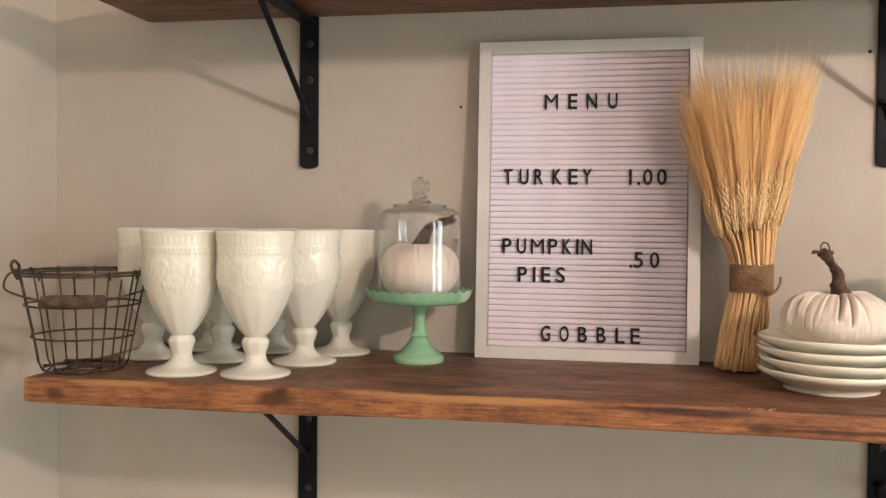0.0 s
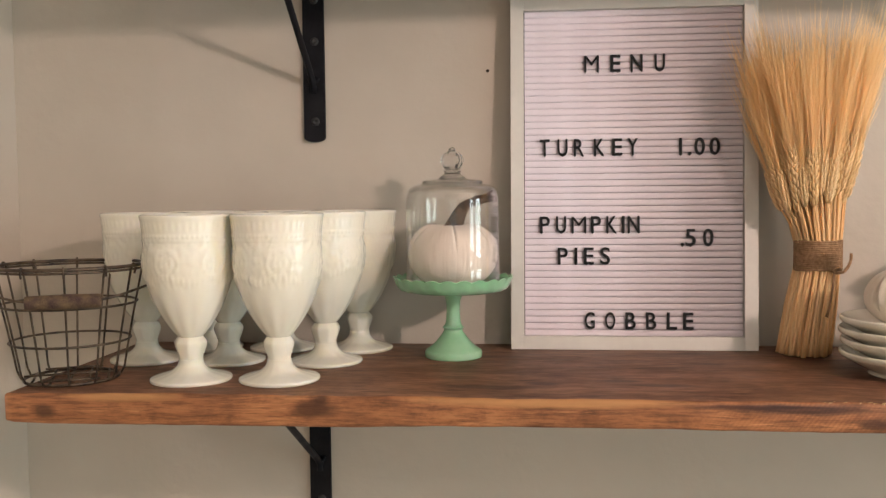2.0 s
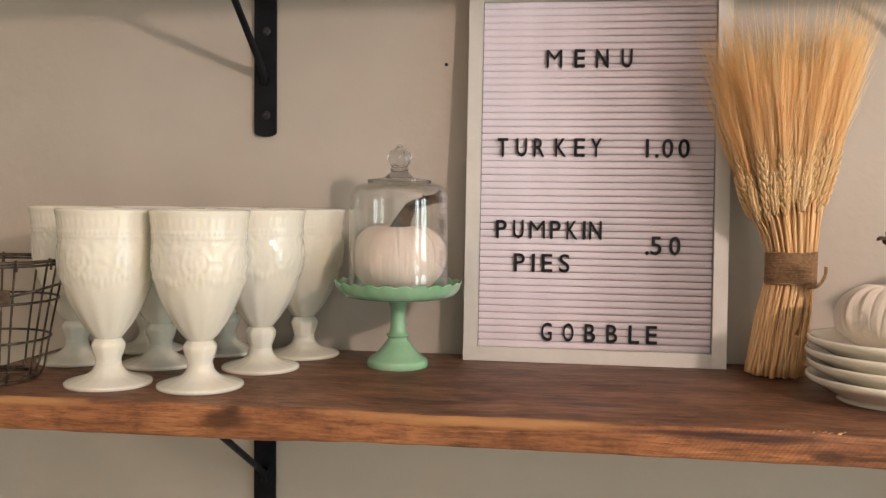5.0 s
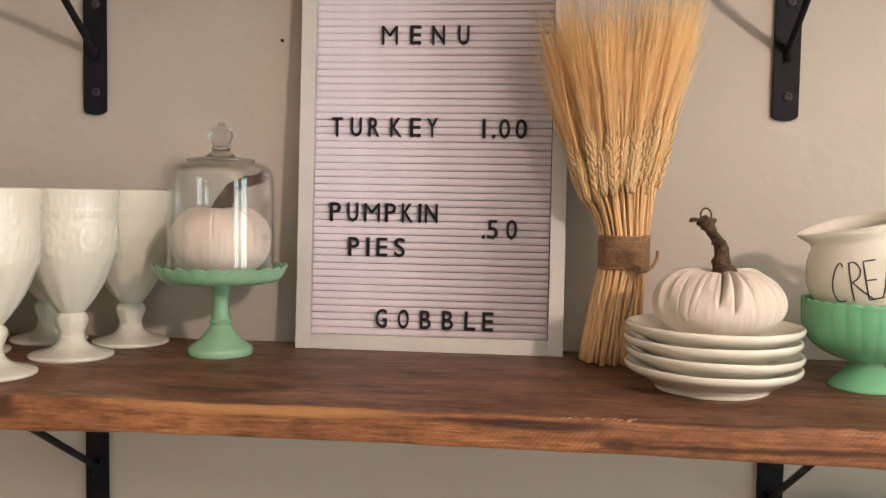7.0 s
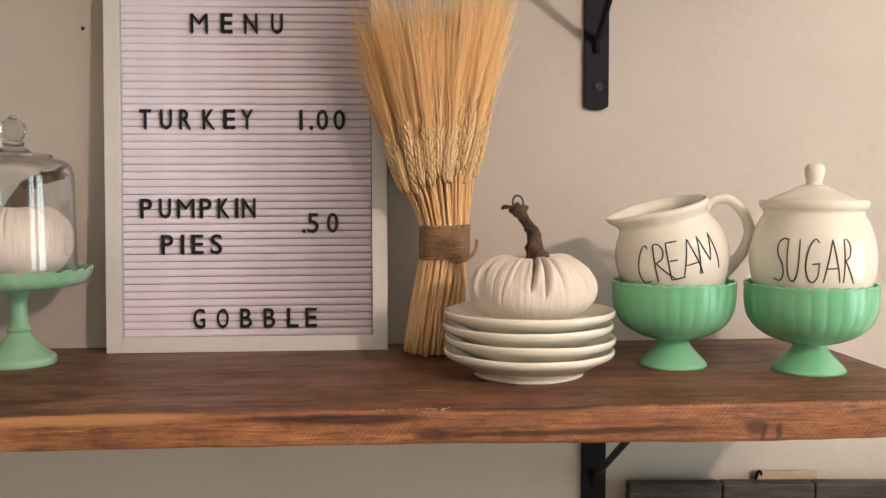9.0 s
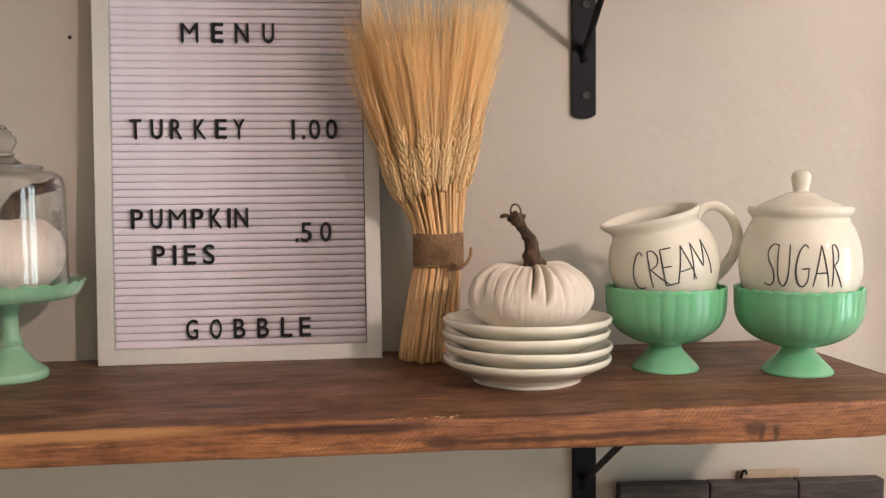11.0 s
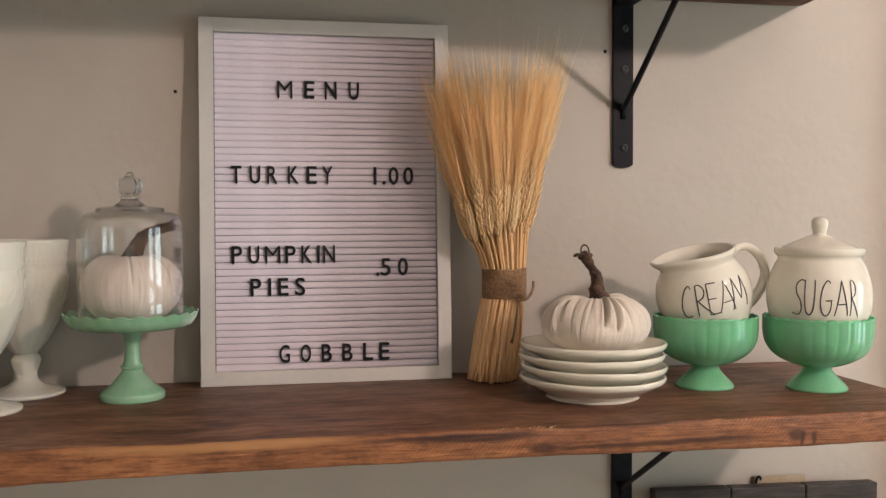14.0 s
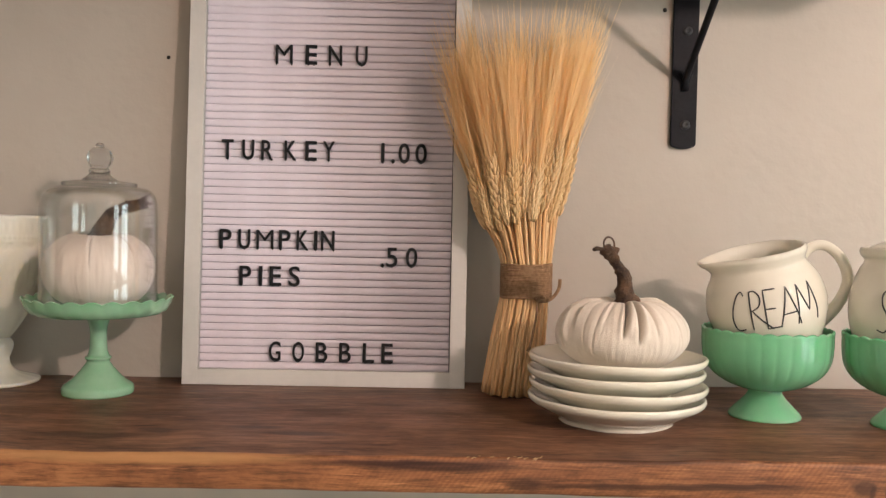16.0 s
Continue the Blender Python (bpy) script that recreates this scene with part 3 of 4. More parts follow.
# ---- goblets ----
def goblet_parts():
    foot = smooth_profile([(0.0, 0.0006), (0.030, 0.0006), (0.0400, 0.0), (0.0400, 0.0), (0.0420, 0.0012), (0.0423, 0.0030), (0.0412, 0.0046), (0.034, 0.0068), (0.0215, 0.0105), (0.0145, 0.0165), (0.0124, 0.0235)], 4)
    stem = smooth_profile([(0.0124, 0.0230), (0.0122, 0.0262), (0.0138, 0.0315), (0.0154, 0.0375), (0.0154, 0.0415), (0.0132, 0.0455), (0.0116, 0.0470)], 4)
    bowl = smooth_profile([(0.0105, 0.0455), (0.0130, 0.0470), (0.0185, 0.0535), (0.0268, 0.0655), (0.0348, 0.0800), (0.0415, 0.0970), (0.0456, 0.1130), (0.0468, 0.1270),
                           (0.0458, 0.1400), (0.0458, 0.1480), (0.0464, 0.1560), (0.0472, 0.1640), (0.0484, 0.1690), (0.0486, 0.1710), (0.0478, 0.1722), (0.0478, 0.1722), (0.0460, 0.1722),
                           (0.0450, 0.1705), (0.0430, 0.1500), (0.0435, 0.1200), (0.0390, 0.0950), (0.0270, 0.0690), (0.0120, 0.0550), (0.0, 0.0530)], 5)

    def relief(a, r, z, k):
        if k > 0.62:
            return r, z
        d = 0.0006 * math.exp(-((z - 0.1610) / 0.0045) ** 2) * (abs(math.cos(22 * a)) - 0.4)        # short ribs below the rim
        d += 0.0010 * math.exp(-((z - 0.1505) / 0.0017) ** 2) * abs(math.cos(30 * a)) ** 0.7        # row of beads
        d += 0.0007 * math.exp(-((z - 0.1465) / 0.0010) ** 2)
        b = ((a + 0.3) % (math.pi / 3)) - math.pi / 6
        u, v = b * 0.046, z - 0.1240
        rr, th = math.hypot(u, v), math.atan2(v, u)
        d += 0.0011 * math.exp(-((rr - 0.0125) / 0.0017) ** 2) * (0.5 + 0.5 * abs(math.cos(8 * th)))    # beaded medallions
        d += 0.0012 * math.exp(-((rr - 0.0060) / 0.0022) ** 2) * abs(math.cos(2.5 * th)) ** 0.6 + 0.0012 * math.exp(-(rr / 0.0020) ** 2)
        sw = 0.1035 + 0.006 * abs(math.sin(3 * (a + 0.3)))                                              # swag of small leaves
        d += 0.0014 * math.exp(-((z - sw) / 0.0024) ** 2) * (0.3 + 0.7 * abs(math.cos(27 * a)))
        if 0.098 < z < 0.148:
            d += 0.0008 * noise.noise(Vector((9 * math.cos(a), 9 * math.sin(a), z * 210)))
        if z < 0.100:
            d += 0.00035 * min(1, (0.100 - z) / 0.012) * math.cos(12 * a) * min(1, max(0, z - 0.046) / 0.014)
        return r + d, z
    return (lathe(foot, 56, MILK_M, lambda a, r, z, k: (r, z + (0.0002 * math.cos(16 * a) * (1 if 0.55 < k < 0.95 else 0))), "foot"),
            lathe(stem, 64, MILK_M, lambda a, r, z, k: (r * (1 + 0.06 * math.sin(math.pi * k)) * (1 + 0.7 * math.sin(math.pi * k) ** 0.5 * (0.955 / math.cos((a % (math.pi / 4)) - math.pi / 8) - 1)), z), "stem"), lathe(bowl, 220, MILK_M, relief, "bowl"))


GOB = [(-0.504, 1.082, 10), (-0.410, 1.087, 35), (-0.384, 1.190, 70), (-0.362, 1.2815, 5), (-0.601, 1.192, 50), (-0.500, 1.190, 20), (-0.557, 1.2815, 80), (-0.460, 1.2815, 62)]
g0 = None
for gx, gy, ga in GOB:
    at = pose(gx, gy, SHELF_TOP, 0, 0, ga)
    if g0 is None:
        g0 = thing("goblet", "ivory milk-glass goblet with raised medallions on the shelf", "goblet", at, group="milk-glass goblets")
        for nm, me in zip(("foot", "stem", "bowl"), goblet_parts()):
            me.transform(Matrix.Diagonal((1, 1, 1.02, 1)))
            child(nm, me, g0)
    else:
        copy_thing(g0, at)


# ---- wire basket ----
def basket():
    bk = thing("wire_basket", "aged bronze wire basket with a bail handle", "basket", pose(-0.638, 1.0855, SHELF_TOP, 0, 0, 24))
    H = 0.1225
    R = lambda z: 0.0475 + 0.0045 * min(1, z / 0.012) ** 0.6 + (0.0755 - 0.0520) * (z / H) ** 1.15
    child("top_ring", tube("top_ring", circle(R(H), H, 64), 0.0019, WIRE_M), bk)
    child("top_ring", tube("top_ring", circle(R(H) + 0.001, H - 0.0035, 64), 0.0013, WIRE_M), bk)
    for z in (0.0425, 0.0820):
        child("ring", tube("ring", circle(R(z) + 0.0016, z, 64), 0.0013, WIRE_M), bk)
    child("base_ring", tube("base_ring", circle(0.0475, 0.0018, 64), 0.0016, WIRE_M), bk)
    rr = random.Random(2)
    for k in range(12):
        a = 2 * math.pi * k / 12 + rr.uniform(-0.05, 0.05)
        c, s = math.cos(a), math.sin(a)
        pts = [((R(z) + (0.0 if z < H else 0)) * c, R(z) * s, z) for z in (0.002, 0.006, 0.012, 0.03, 0.06, 0.09, H - 0.002)]
        top = R(H)
        pts += [((top + 0.0030) * c, (top + 0.0030) * s, H + 0.0022), ((top + 0.0042) * c, (top + 0.0042) * s, H - 0.002), ((top + 0.0030) * c, (top + 0.0030) * s, H - 0.008)]
        child("upright_wire", tube("upright_wire", curve_points(pts, 4), 0.0012, WIRE_M, 6), bk)
    for k in range(-2, 3):
        o = k * 0.0185
        half = math.sqrt(0.0475 ** 2 - o * o)
        child("base_wire", tube("base_wire", [(o, -half, 0.0032), (o, 0, 0.0030), (o, half, 0.0032)], 0.0013, WIRE_M, 6), bk)
        if k % 2 == 0:
            child("base_wire", tube("base_wire", [(-half, o, 0.0052), (0, o, 0.0055), (half, o, 0.0052)], 0.0013, WIRE_M, 6), bk)
    # ears and bail
    for s in (-1, 1):
        ex = s * (R(H) + 0.002)
        pts = [(ex - s * 0.003, 0, H - 0.010), (ex + s * 0.003, 0.001, H - 0.002), (ex + s * 0.006, 0, H + 0.008), (ex + s * 0.002, -0.001, H + 0.013), (ex - s * 0.003, 0.001, H + 0.006), (ex + s * 0.001, 0.003, H - 0.003)]
        child("ear", tube("ear", curve_points(pts, 5), 0.0020, WIRE_M, 8), bk)
    bail = [(-0.0795, 0, H + 0.001), (-0.0860, -0.012, H - 0.006), (-0.0840, -0.034, H - 0.018), (-0.066, -0.058, H - 0.024), (-0.036, -0.0735, H - 0.0305), (0.0, -0.0765, H - 0.0315),
            (0.036, -0.0735, H - 0.0305), (0.066, -0.058, H - 0.024), (0.0840, -0.034, H - 0.018), (0.0860, -0.012, H - 0.006), (0.0795, 0, H + 0.001)]
    child("bail", tube("bail", curve_points(bail, 6), 0.0013, WIRE_M, 8), bk)
    grip = lathe(smooth_profile([(0.0, -0.0350), (0.0062, -0.0350), (0.0062, -0.0350), (0.0071, -0.032), (0.0076, -0.01), (0.0076, 0.01), (0.0071, 0.032), (0.0062, 0.0350), (0.0062, 0.0350), (0.0, 0.0350)], 3), 20, GRIP_M,
                 lambda a, r, z, k: (r + 0.0003 * noise.noise(Vector((a * 2, z * 200, 0))), z), "grip")
    child("grip", grip, bk, "flaking painted wooden grip", pose(0, -0.0765, H - 0.0315, 0, 90, 0))


basket()


# ---- cloth pumpkins ----
def cloth_pumpkin(name, label, at, R, H, mat, seed, stem_pts, stem_r, folds=20, crease=0.55, under=0.72):
    rnd = random.Random(seed)
    pk = thing(name, label, "pumpkin", at)
    fold = sorted((2 * math.pi * (k + rnd.uniform(-0.45, 0.45)) / folds, crease * (0.10 + 1.75 * rnd.random() ** 2.2), rnd.uniform(0.55, 1.15)) for k in range(folds))
    n, segs = 60, 440
    verts, faces = [], []
    for k in range(n + 1):
        u = k / n
        ph = math.pi * (u - 0.5)
        r0 = R * (abs(math.cos(ph)) ** (0.72 if u > 0.5 else under))
        z0 = H * (0.5 + 0.5 * math.sin(ph))
        dimple = max(0, u - 0.82) / 0.18
        z0 -= H * 0.13 * dimple ** 2
        z0 = max(z0, H * 0.02 + (0.004 * (1 - u / 0.05) if u < 0.05 else 0))
        for j in range(segs):
            a = 2 * math.pi * j / segs
            d = 0.0
            for fa, depth, reach in fold:
                da = (a - fa - 0.35 * math.sin(fa * 3) * (1 - u) + math.pi) % (2 * math.pi) - math.pi
                low = 1 - 0.74 * reach
                q = max(0.0, (u - low) / (1 - low))
                wgt = min(1, 2.2 * q) ** 0.8 * (1 - 0.3 * q)
                d -= depth * 0.19 * wgt * math.exp(-(da / (0.010 + 0.046 * u ** 4)) ** 2)
                d += depth * 0.050 * wgt * (math.exp(-((da - 0.085) / 0.055) ** 2) + 0.6 * math.exp(-((da + 0.07) / 0.04) ** 2))
                d -= depth * 0.05 * max(0, u - 0.6) / 0.4 * math.exp(-(da / 0.10) ** 2)
            d += 0.030 * noise.noise(Vector((2.2 * math.cos(a), 2.2 * math.sin(a), 2.5 * u + seed)))
            d += 0.014 * noise.noise(Vector((6 * math.cos(a), 6 * math.sin(a), 4 * u + seed))) + 0.007 * noise.noise(Vector((19 * math.cos(a), 19 * math.sin(a), 5 * u + seed)))
            r = max(r0 * (1 + d), 0.0002)
            verts.append((r * math.cos(a), r * math.sin(a), z0 + H * 0.75 * d * max(0, (u - 0.5) / 0.5) ** 1.5))
    for k in range(n):
        for j in range(segs):
            q = (j + 1) % segs
            faces.append((k * segs + j, k * segs + q, (k + 1) * segs + q, (k + 1) * segs + j))
    child("cloth_body", mesh_of("cloth_body", verts, faces, mat), pk)
    pts = curve_points(stem_pts, 8)
    vv, ff = tube_data(pts, stem_r, 18)
    for v in vv:
        v += Vector((noise.noise(v * 260), noise.noise(v * 260 + Vector((5, 5, 5))), 0)) * 0.0018 + Vector((noise.noise(v * 90), noise.noise(v * 90 + Vector((2, 2, 2))), 0)) * 0.0028
    child("stem", mesh_of("stem", vv, ff, STEM_M), pk, "gnarled dry brown stem")
    return pk


# ---- cake stand, cloche and pumpkin ----
SX, SY = -0.2385, 1.2330
stand = thing("cake_stand", "pale jade glass pedestal stand with scalloped rim", "cake stand", pose(SX, SY, SHELF_TOP))
child("pedestal", lathe(smooth_profile([(0.0, 0.001), (0.028, 0.001), (0.0325, 0.0), (0.0325, 0.0), (0.0342, 0.0015), (0.0344, 0.0055), (0.0335, 0.0085), (0.0312, 0.0105), (0.0250, 0.0150), (0.0180, 0.0225), (0.0120, 0.0305),
                                        (0.0108, 0.0335), (0.0122, 0.0350), (0.0126, 0.0368), (0.0105, 0.0385), (0.0088, 0.0440), (0.0080, 0.0560), (0.0088, 0.0680), (0.0125, 0.0765), (0.0130, 0.0800)], 4), 56, PALE_JADE_M, name="pedestal"), stand)
SC = lambda a, r, z, k: (r * (1 + 0.028 * (abs(math.cos(12 * a)) - 0.5) * max(0, (r - 0.055) / 0.015)), z + 0.0030 * (abs(math.cos(12 * a)) - 0.6) * max(0, (r - 0.058) / 0.012))
child("plate", lathe(smooth_profile([(0.0, 0.0785), (0.040, 0.0785), (0.058, 0.0800), (0.066, 0.0850), (0.0700, 0.0945), (0.0708, 0.0962), (0.0700, 0.0968), (0.0690, 0.0955), (0.0640, 0.0885), (0.0560, 0.0850), (0.0, 0.0845)], 4), 176, PALE_JADE_M, SC, "plate"), stand)
PZ = SHELF_TOP + 0.0855
cloche = thing("glass_cloche", "clear glass dome with a faceted knob over a pumpkin", "cloche", pose(SX, SY, PZ))
dome = smooth_profile([(0.0600, 0.0), (0.0600, 0.0), (0.0605, 0.0012), (0.0590, 0.0040), (0.0568, 0.010), (0.0558, 0.018), (0.0554, 0.050), (0.0551, 0.098), (0.0543, 0.1070), (0.0515, 0.1145), (0.0460, 0.1190), (0.0385, 0.1208), (0.0352, 0.1212),
                       (0.0352, 0.1212), (0.0340, 0.1228), (0.0338, 0.1245), (0.0320, 0.1256), (0.0320, 0.1256), (0.0200, 0.1268), (0.0, 0.1272)], 5)
inner = [(max(r - 0.0016, 0), z - (0.0016 if z > 0.1 else 0)) for r, z in reversed(dome)]
inner[-1] = (0.0584, 0.0)
prof2 = dome[:-1] + [(0.0002, 0.1272), (0.0002, 0.1256)] + inner[1:]
vs, fs, sg = [], [], 96
for r, z in prof2:
    for j in range(sg):
        vs.append((r * math.cos(2 * math.pi * j / sg), r * math.sin(2 * math.pi * j / sg), z))
npf = len(prof2)
for k in range(npf):
    kk = (k + 1) % npf
    if k == len(dome) - 1:
        continue
    for j in range(sg):
        q = (j + 1) % sg
        fs.append((k * sg + j, k * sg + q, kk * sg + q, kk * sg + j))
o1 = (len(dome) - 1) * sg
fs += [tuple(o1 + j for j in range(sg)), tuple(o1 + sg + j for j in reversed(range(sg)))]
dm = child("dome", mesh_of("dome", vs, fs, THIN_GLASS_M), cloche)
child("collar", tube("collar", circle(0.0342, 0.1232, 72), 0.0018, GLASS_M, 10), cloche, "thick clear glass collar ring")
child("foot_bead", tube("foot_bead", circle(0.0592, 0.0034, 72), 0.0016, GLASS_M, 10), cloche, "rounded clear glass rim bead")
kn = lathe(smooth_profile([(0.0, 0.1262), (0.0165, 0.1262), (0.0165, 0.1275), (0.0138, 0.1300), (0.0108, 0.1325), (0.0095, 0.1345), (0.0095, 0.1345), (0.0104, 0.1358), (0.0104, 0.1372), (0.0104, 0.1372), (0.0088, 0.1388), (0.0100, 0.1415), (0.0126, 0.1465), (0.0128, 0.1515), (0.0100, 0.1565), (0.0050, 0.1600), (0.0030, 0.1635), (0.0, 0.1645)], 4), 48, GLASS_M,
           lambda a, r, z, k: (r * (1 + (0.06 * math.cos(8 * a) if 0.1400 < z < 0.158 else 0)), z), "knob")
child("knob", kn, cloche)
dm.visible_shadow = False
pk1 = cloth_pumpkin("cloth_pumpkin", "blush cloth pumpkin with bent brown stem under glass", pose(SX + 0.0005, SY, PZ, 0, 0, 20), 0.0530, 0.0765, CLOTH_PINK_M, 4,
              [(-0.003, -0.006, 0.060), (0.0005, -0.006, 0.071), (0.0062, -0.006, 0.0865), (0.0155, -0.008, 0.0965), (0.0275, -0.011, 0.1015), (0.0385, -0.015, 0.1045), (0.043, -0.0165, 0.1065)],
              lambda q: 0.0105 * (1 - q) ** 4 + 0.0056 + 0.0010 * max(0, q - 0.8) * 5, 13, 0.5)
PRONGS = [[(0.040, -0.0155, 0.106), (0.046, -0.020, 0.1055), (0.0490, -0.021, 0.1035)], [(0.041, -0.016, 0.109), (0.045, -0.014, 0.1130), (0.0485, -0.016, 0.1125)], [(0.026, -0.011, 0.103), (0.0245, -0.012, 0.1070), (0.0235, -0.012, 0.1080)]]
for pts in PRONGS:
    child("stem_prong", tube("stem_prong", curve_points(pts, 4), lambda q: 0.0024 * (1 - q) + 0.0004, STEM_M, 8), pk1)


# ---- letter board ----
LEAN_DEG = 2.9
BW, BH, BD, BORD = 0.301, 0.4385, 0.018, 0.0165
board = thing("letter_board", "white-framed felt letter board with black menu letters", "letter board", pose(-0.1705, 1.2865, SHELF_TOP + 0.0005, -LEAN_DEG, 0, 0))
for b in ((0, BORD, 0, BH), (BW - BORD, BW, 0, BH), (BORD, BW - BORD, 0, BORD), (BORD, BW - BORD, BH - BORD, BH)):
    part("frame_rail", box_bm(b[0], b[1], 0, BD, b[2], b[3], 0.0004), FRAME_M, board, "white painted wooden rail")
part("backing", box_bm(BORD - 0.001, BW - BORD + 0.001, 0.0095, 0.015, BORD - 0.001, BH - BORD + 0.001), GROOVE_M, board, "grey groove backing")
ROWN = 50
PITCH = (BH - 2 * BORD) / ROWN
hw = (BW - 2 * BORD) / 2 - 0.0009
ph = PITCH / 2 - 0.00020
outl = [(ph * math.cos(a), 0.0046 * 1.0 * max(0, math.sin(a)) ** 0.30) for a in [math.pi * k / 12 for k in range(13)]]
sv, sf = [], []
for sx in (-hw, hw):
    sv += [(sx, 0.0098 - d, z) for z, d in outl]
m_ = len(outl)
for i in range(m_ - 1):
    sf.append((i, i + 1, m_ + i + 1, m_ + i))
sf += [tuple(range(m_)), tuple(reversed(range(m_, 2 * m_)))]
slat_me = mesh_of("felt_slat", sv, sf, FELT_M)
for k in range(ROWN):
    child("felt_slat", slat_me, board, "", pose(BW / 2, 0, BORD + PITCH * (k + 0.5)))

_letters = {}
TABS = {"E": (-0.003, 0.003), "L": (-0.003, 0.003), "B": (-0.002, 0.002), "P": (-0.0045,), "R": (-0.0048, 0.0048), "K": (-0.0050, 0.0050), "N": (-0.0062, 0.0062), "M": (-0.0080, 0.0080)}     # pegs under each letter


def glyph(ch, height):
    """One moulded plastic character, centred in x, standing on z = 0, facing -y."""
    if ch in _letters:
        return _letters[ch]
    cu = bpy.data.curves.new("glyph", "FONT")
    cu.body, cu.size, cu.align_x = ch, height / 0.69, "CENTER"
    cu.extrude, cu.bevel_depth, cu.offset, cu.resolution_u = 0.0012, 0.0002, (-0.0003 if ch == "M" else 0.00012), 4
    ob = bpy.data.objects.new("glyph", cu)
    scene.collection.objects.link(ob)
    dg = bpy.context.evaluated_depsgraph_get()
    dg.update()
    me = bpy.data.meshes.new_from_object(ob.evaluated_get(dg))
    bpy.data.objects.remove(ob)
    xs = [v.co.x for v in me.vertices]
    mid, half = (min(xs) + max(xs)) / 2, (max(xs) - min(xs)) / 2
    limit = {"M": 0.0090, "N": 0.0072}.get(ch, 0.0062)
    sx = min(1.0, limit / half)
    me.transform(Matrix.Diagonal((sx, 1, 1, 1)) @ Matrix.Translation((-mid, 0, 0)))
    me.transform(Matrix.Rotation(radians(90), 4, "X"))
    bm = bmesh.new()
    bm.from_mesh(me)
    for tx in TABS.get(ch, (0,)):
        tmp = bmesh.ops.create_cube(bm, size=1)["verts"]
        for v in tmp:
            v.co = (tx + v.co.x * 0.0011, 0.0006 + v.co.y * 0.0012, -0.0003 + v.co.z * 0.0022)
    bm.to_mesh(me)
    bm.free()
    me.materials.clear()
    me.materials.append(LETTER_M)
    _letters[ch] = me
    return me


CAP = 0.0205
LINES = [("MENU", 0.3550, [0.1005, 0.1295, 0.1555, 0.1835]), ("TURKEY", 0.2515, [0.0425, 0.0645, 0.0845, 0.1095, 0.1315, 0.1505]), ("1.00", 0.2510, [0.2085, 0.2195, 0.2315, 0.2495]),
         ("PUMPKIN", 0.1555, [0.0425, 0.0625, 0.0845, 0.1055, 0.1245, 0.1385, 0.1515]), (".50", 0.1390, [0.2105, 0.2205, 0.2415]), ("PIES", 0.1165, [0.0645, 0.0805, 0.0965, 0.1165]), ("GOBBLE", 0.0360, [0.0975, 0.1225, 0.1475, 0.1725, 0.1975, 0.2175])]
rnd = random.Random(8)
for word, mid, xs in LINES:
    for ch, x in zip(word, xs):
        ob = child("letter", glyph(ch, CAP), board, "black plastic letter %s" % ch if ch.isalpha() else "black plastic figure", pose(x, 0.0040, mid - CAP / 2, 0, rnd.uniform(-0.8, 0.8), 0))


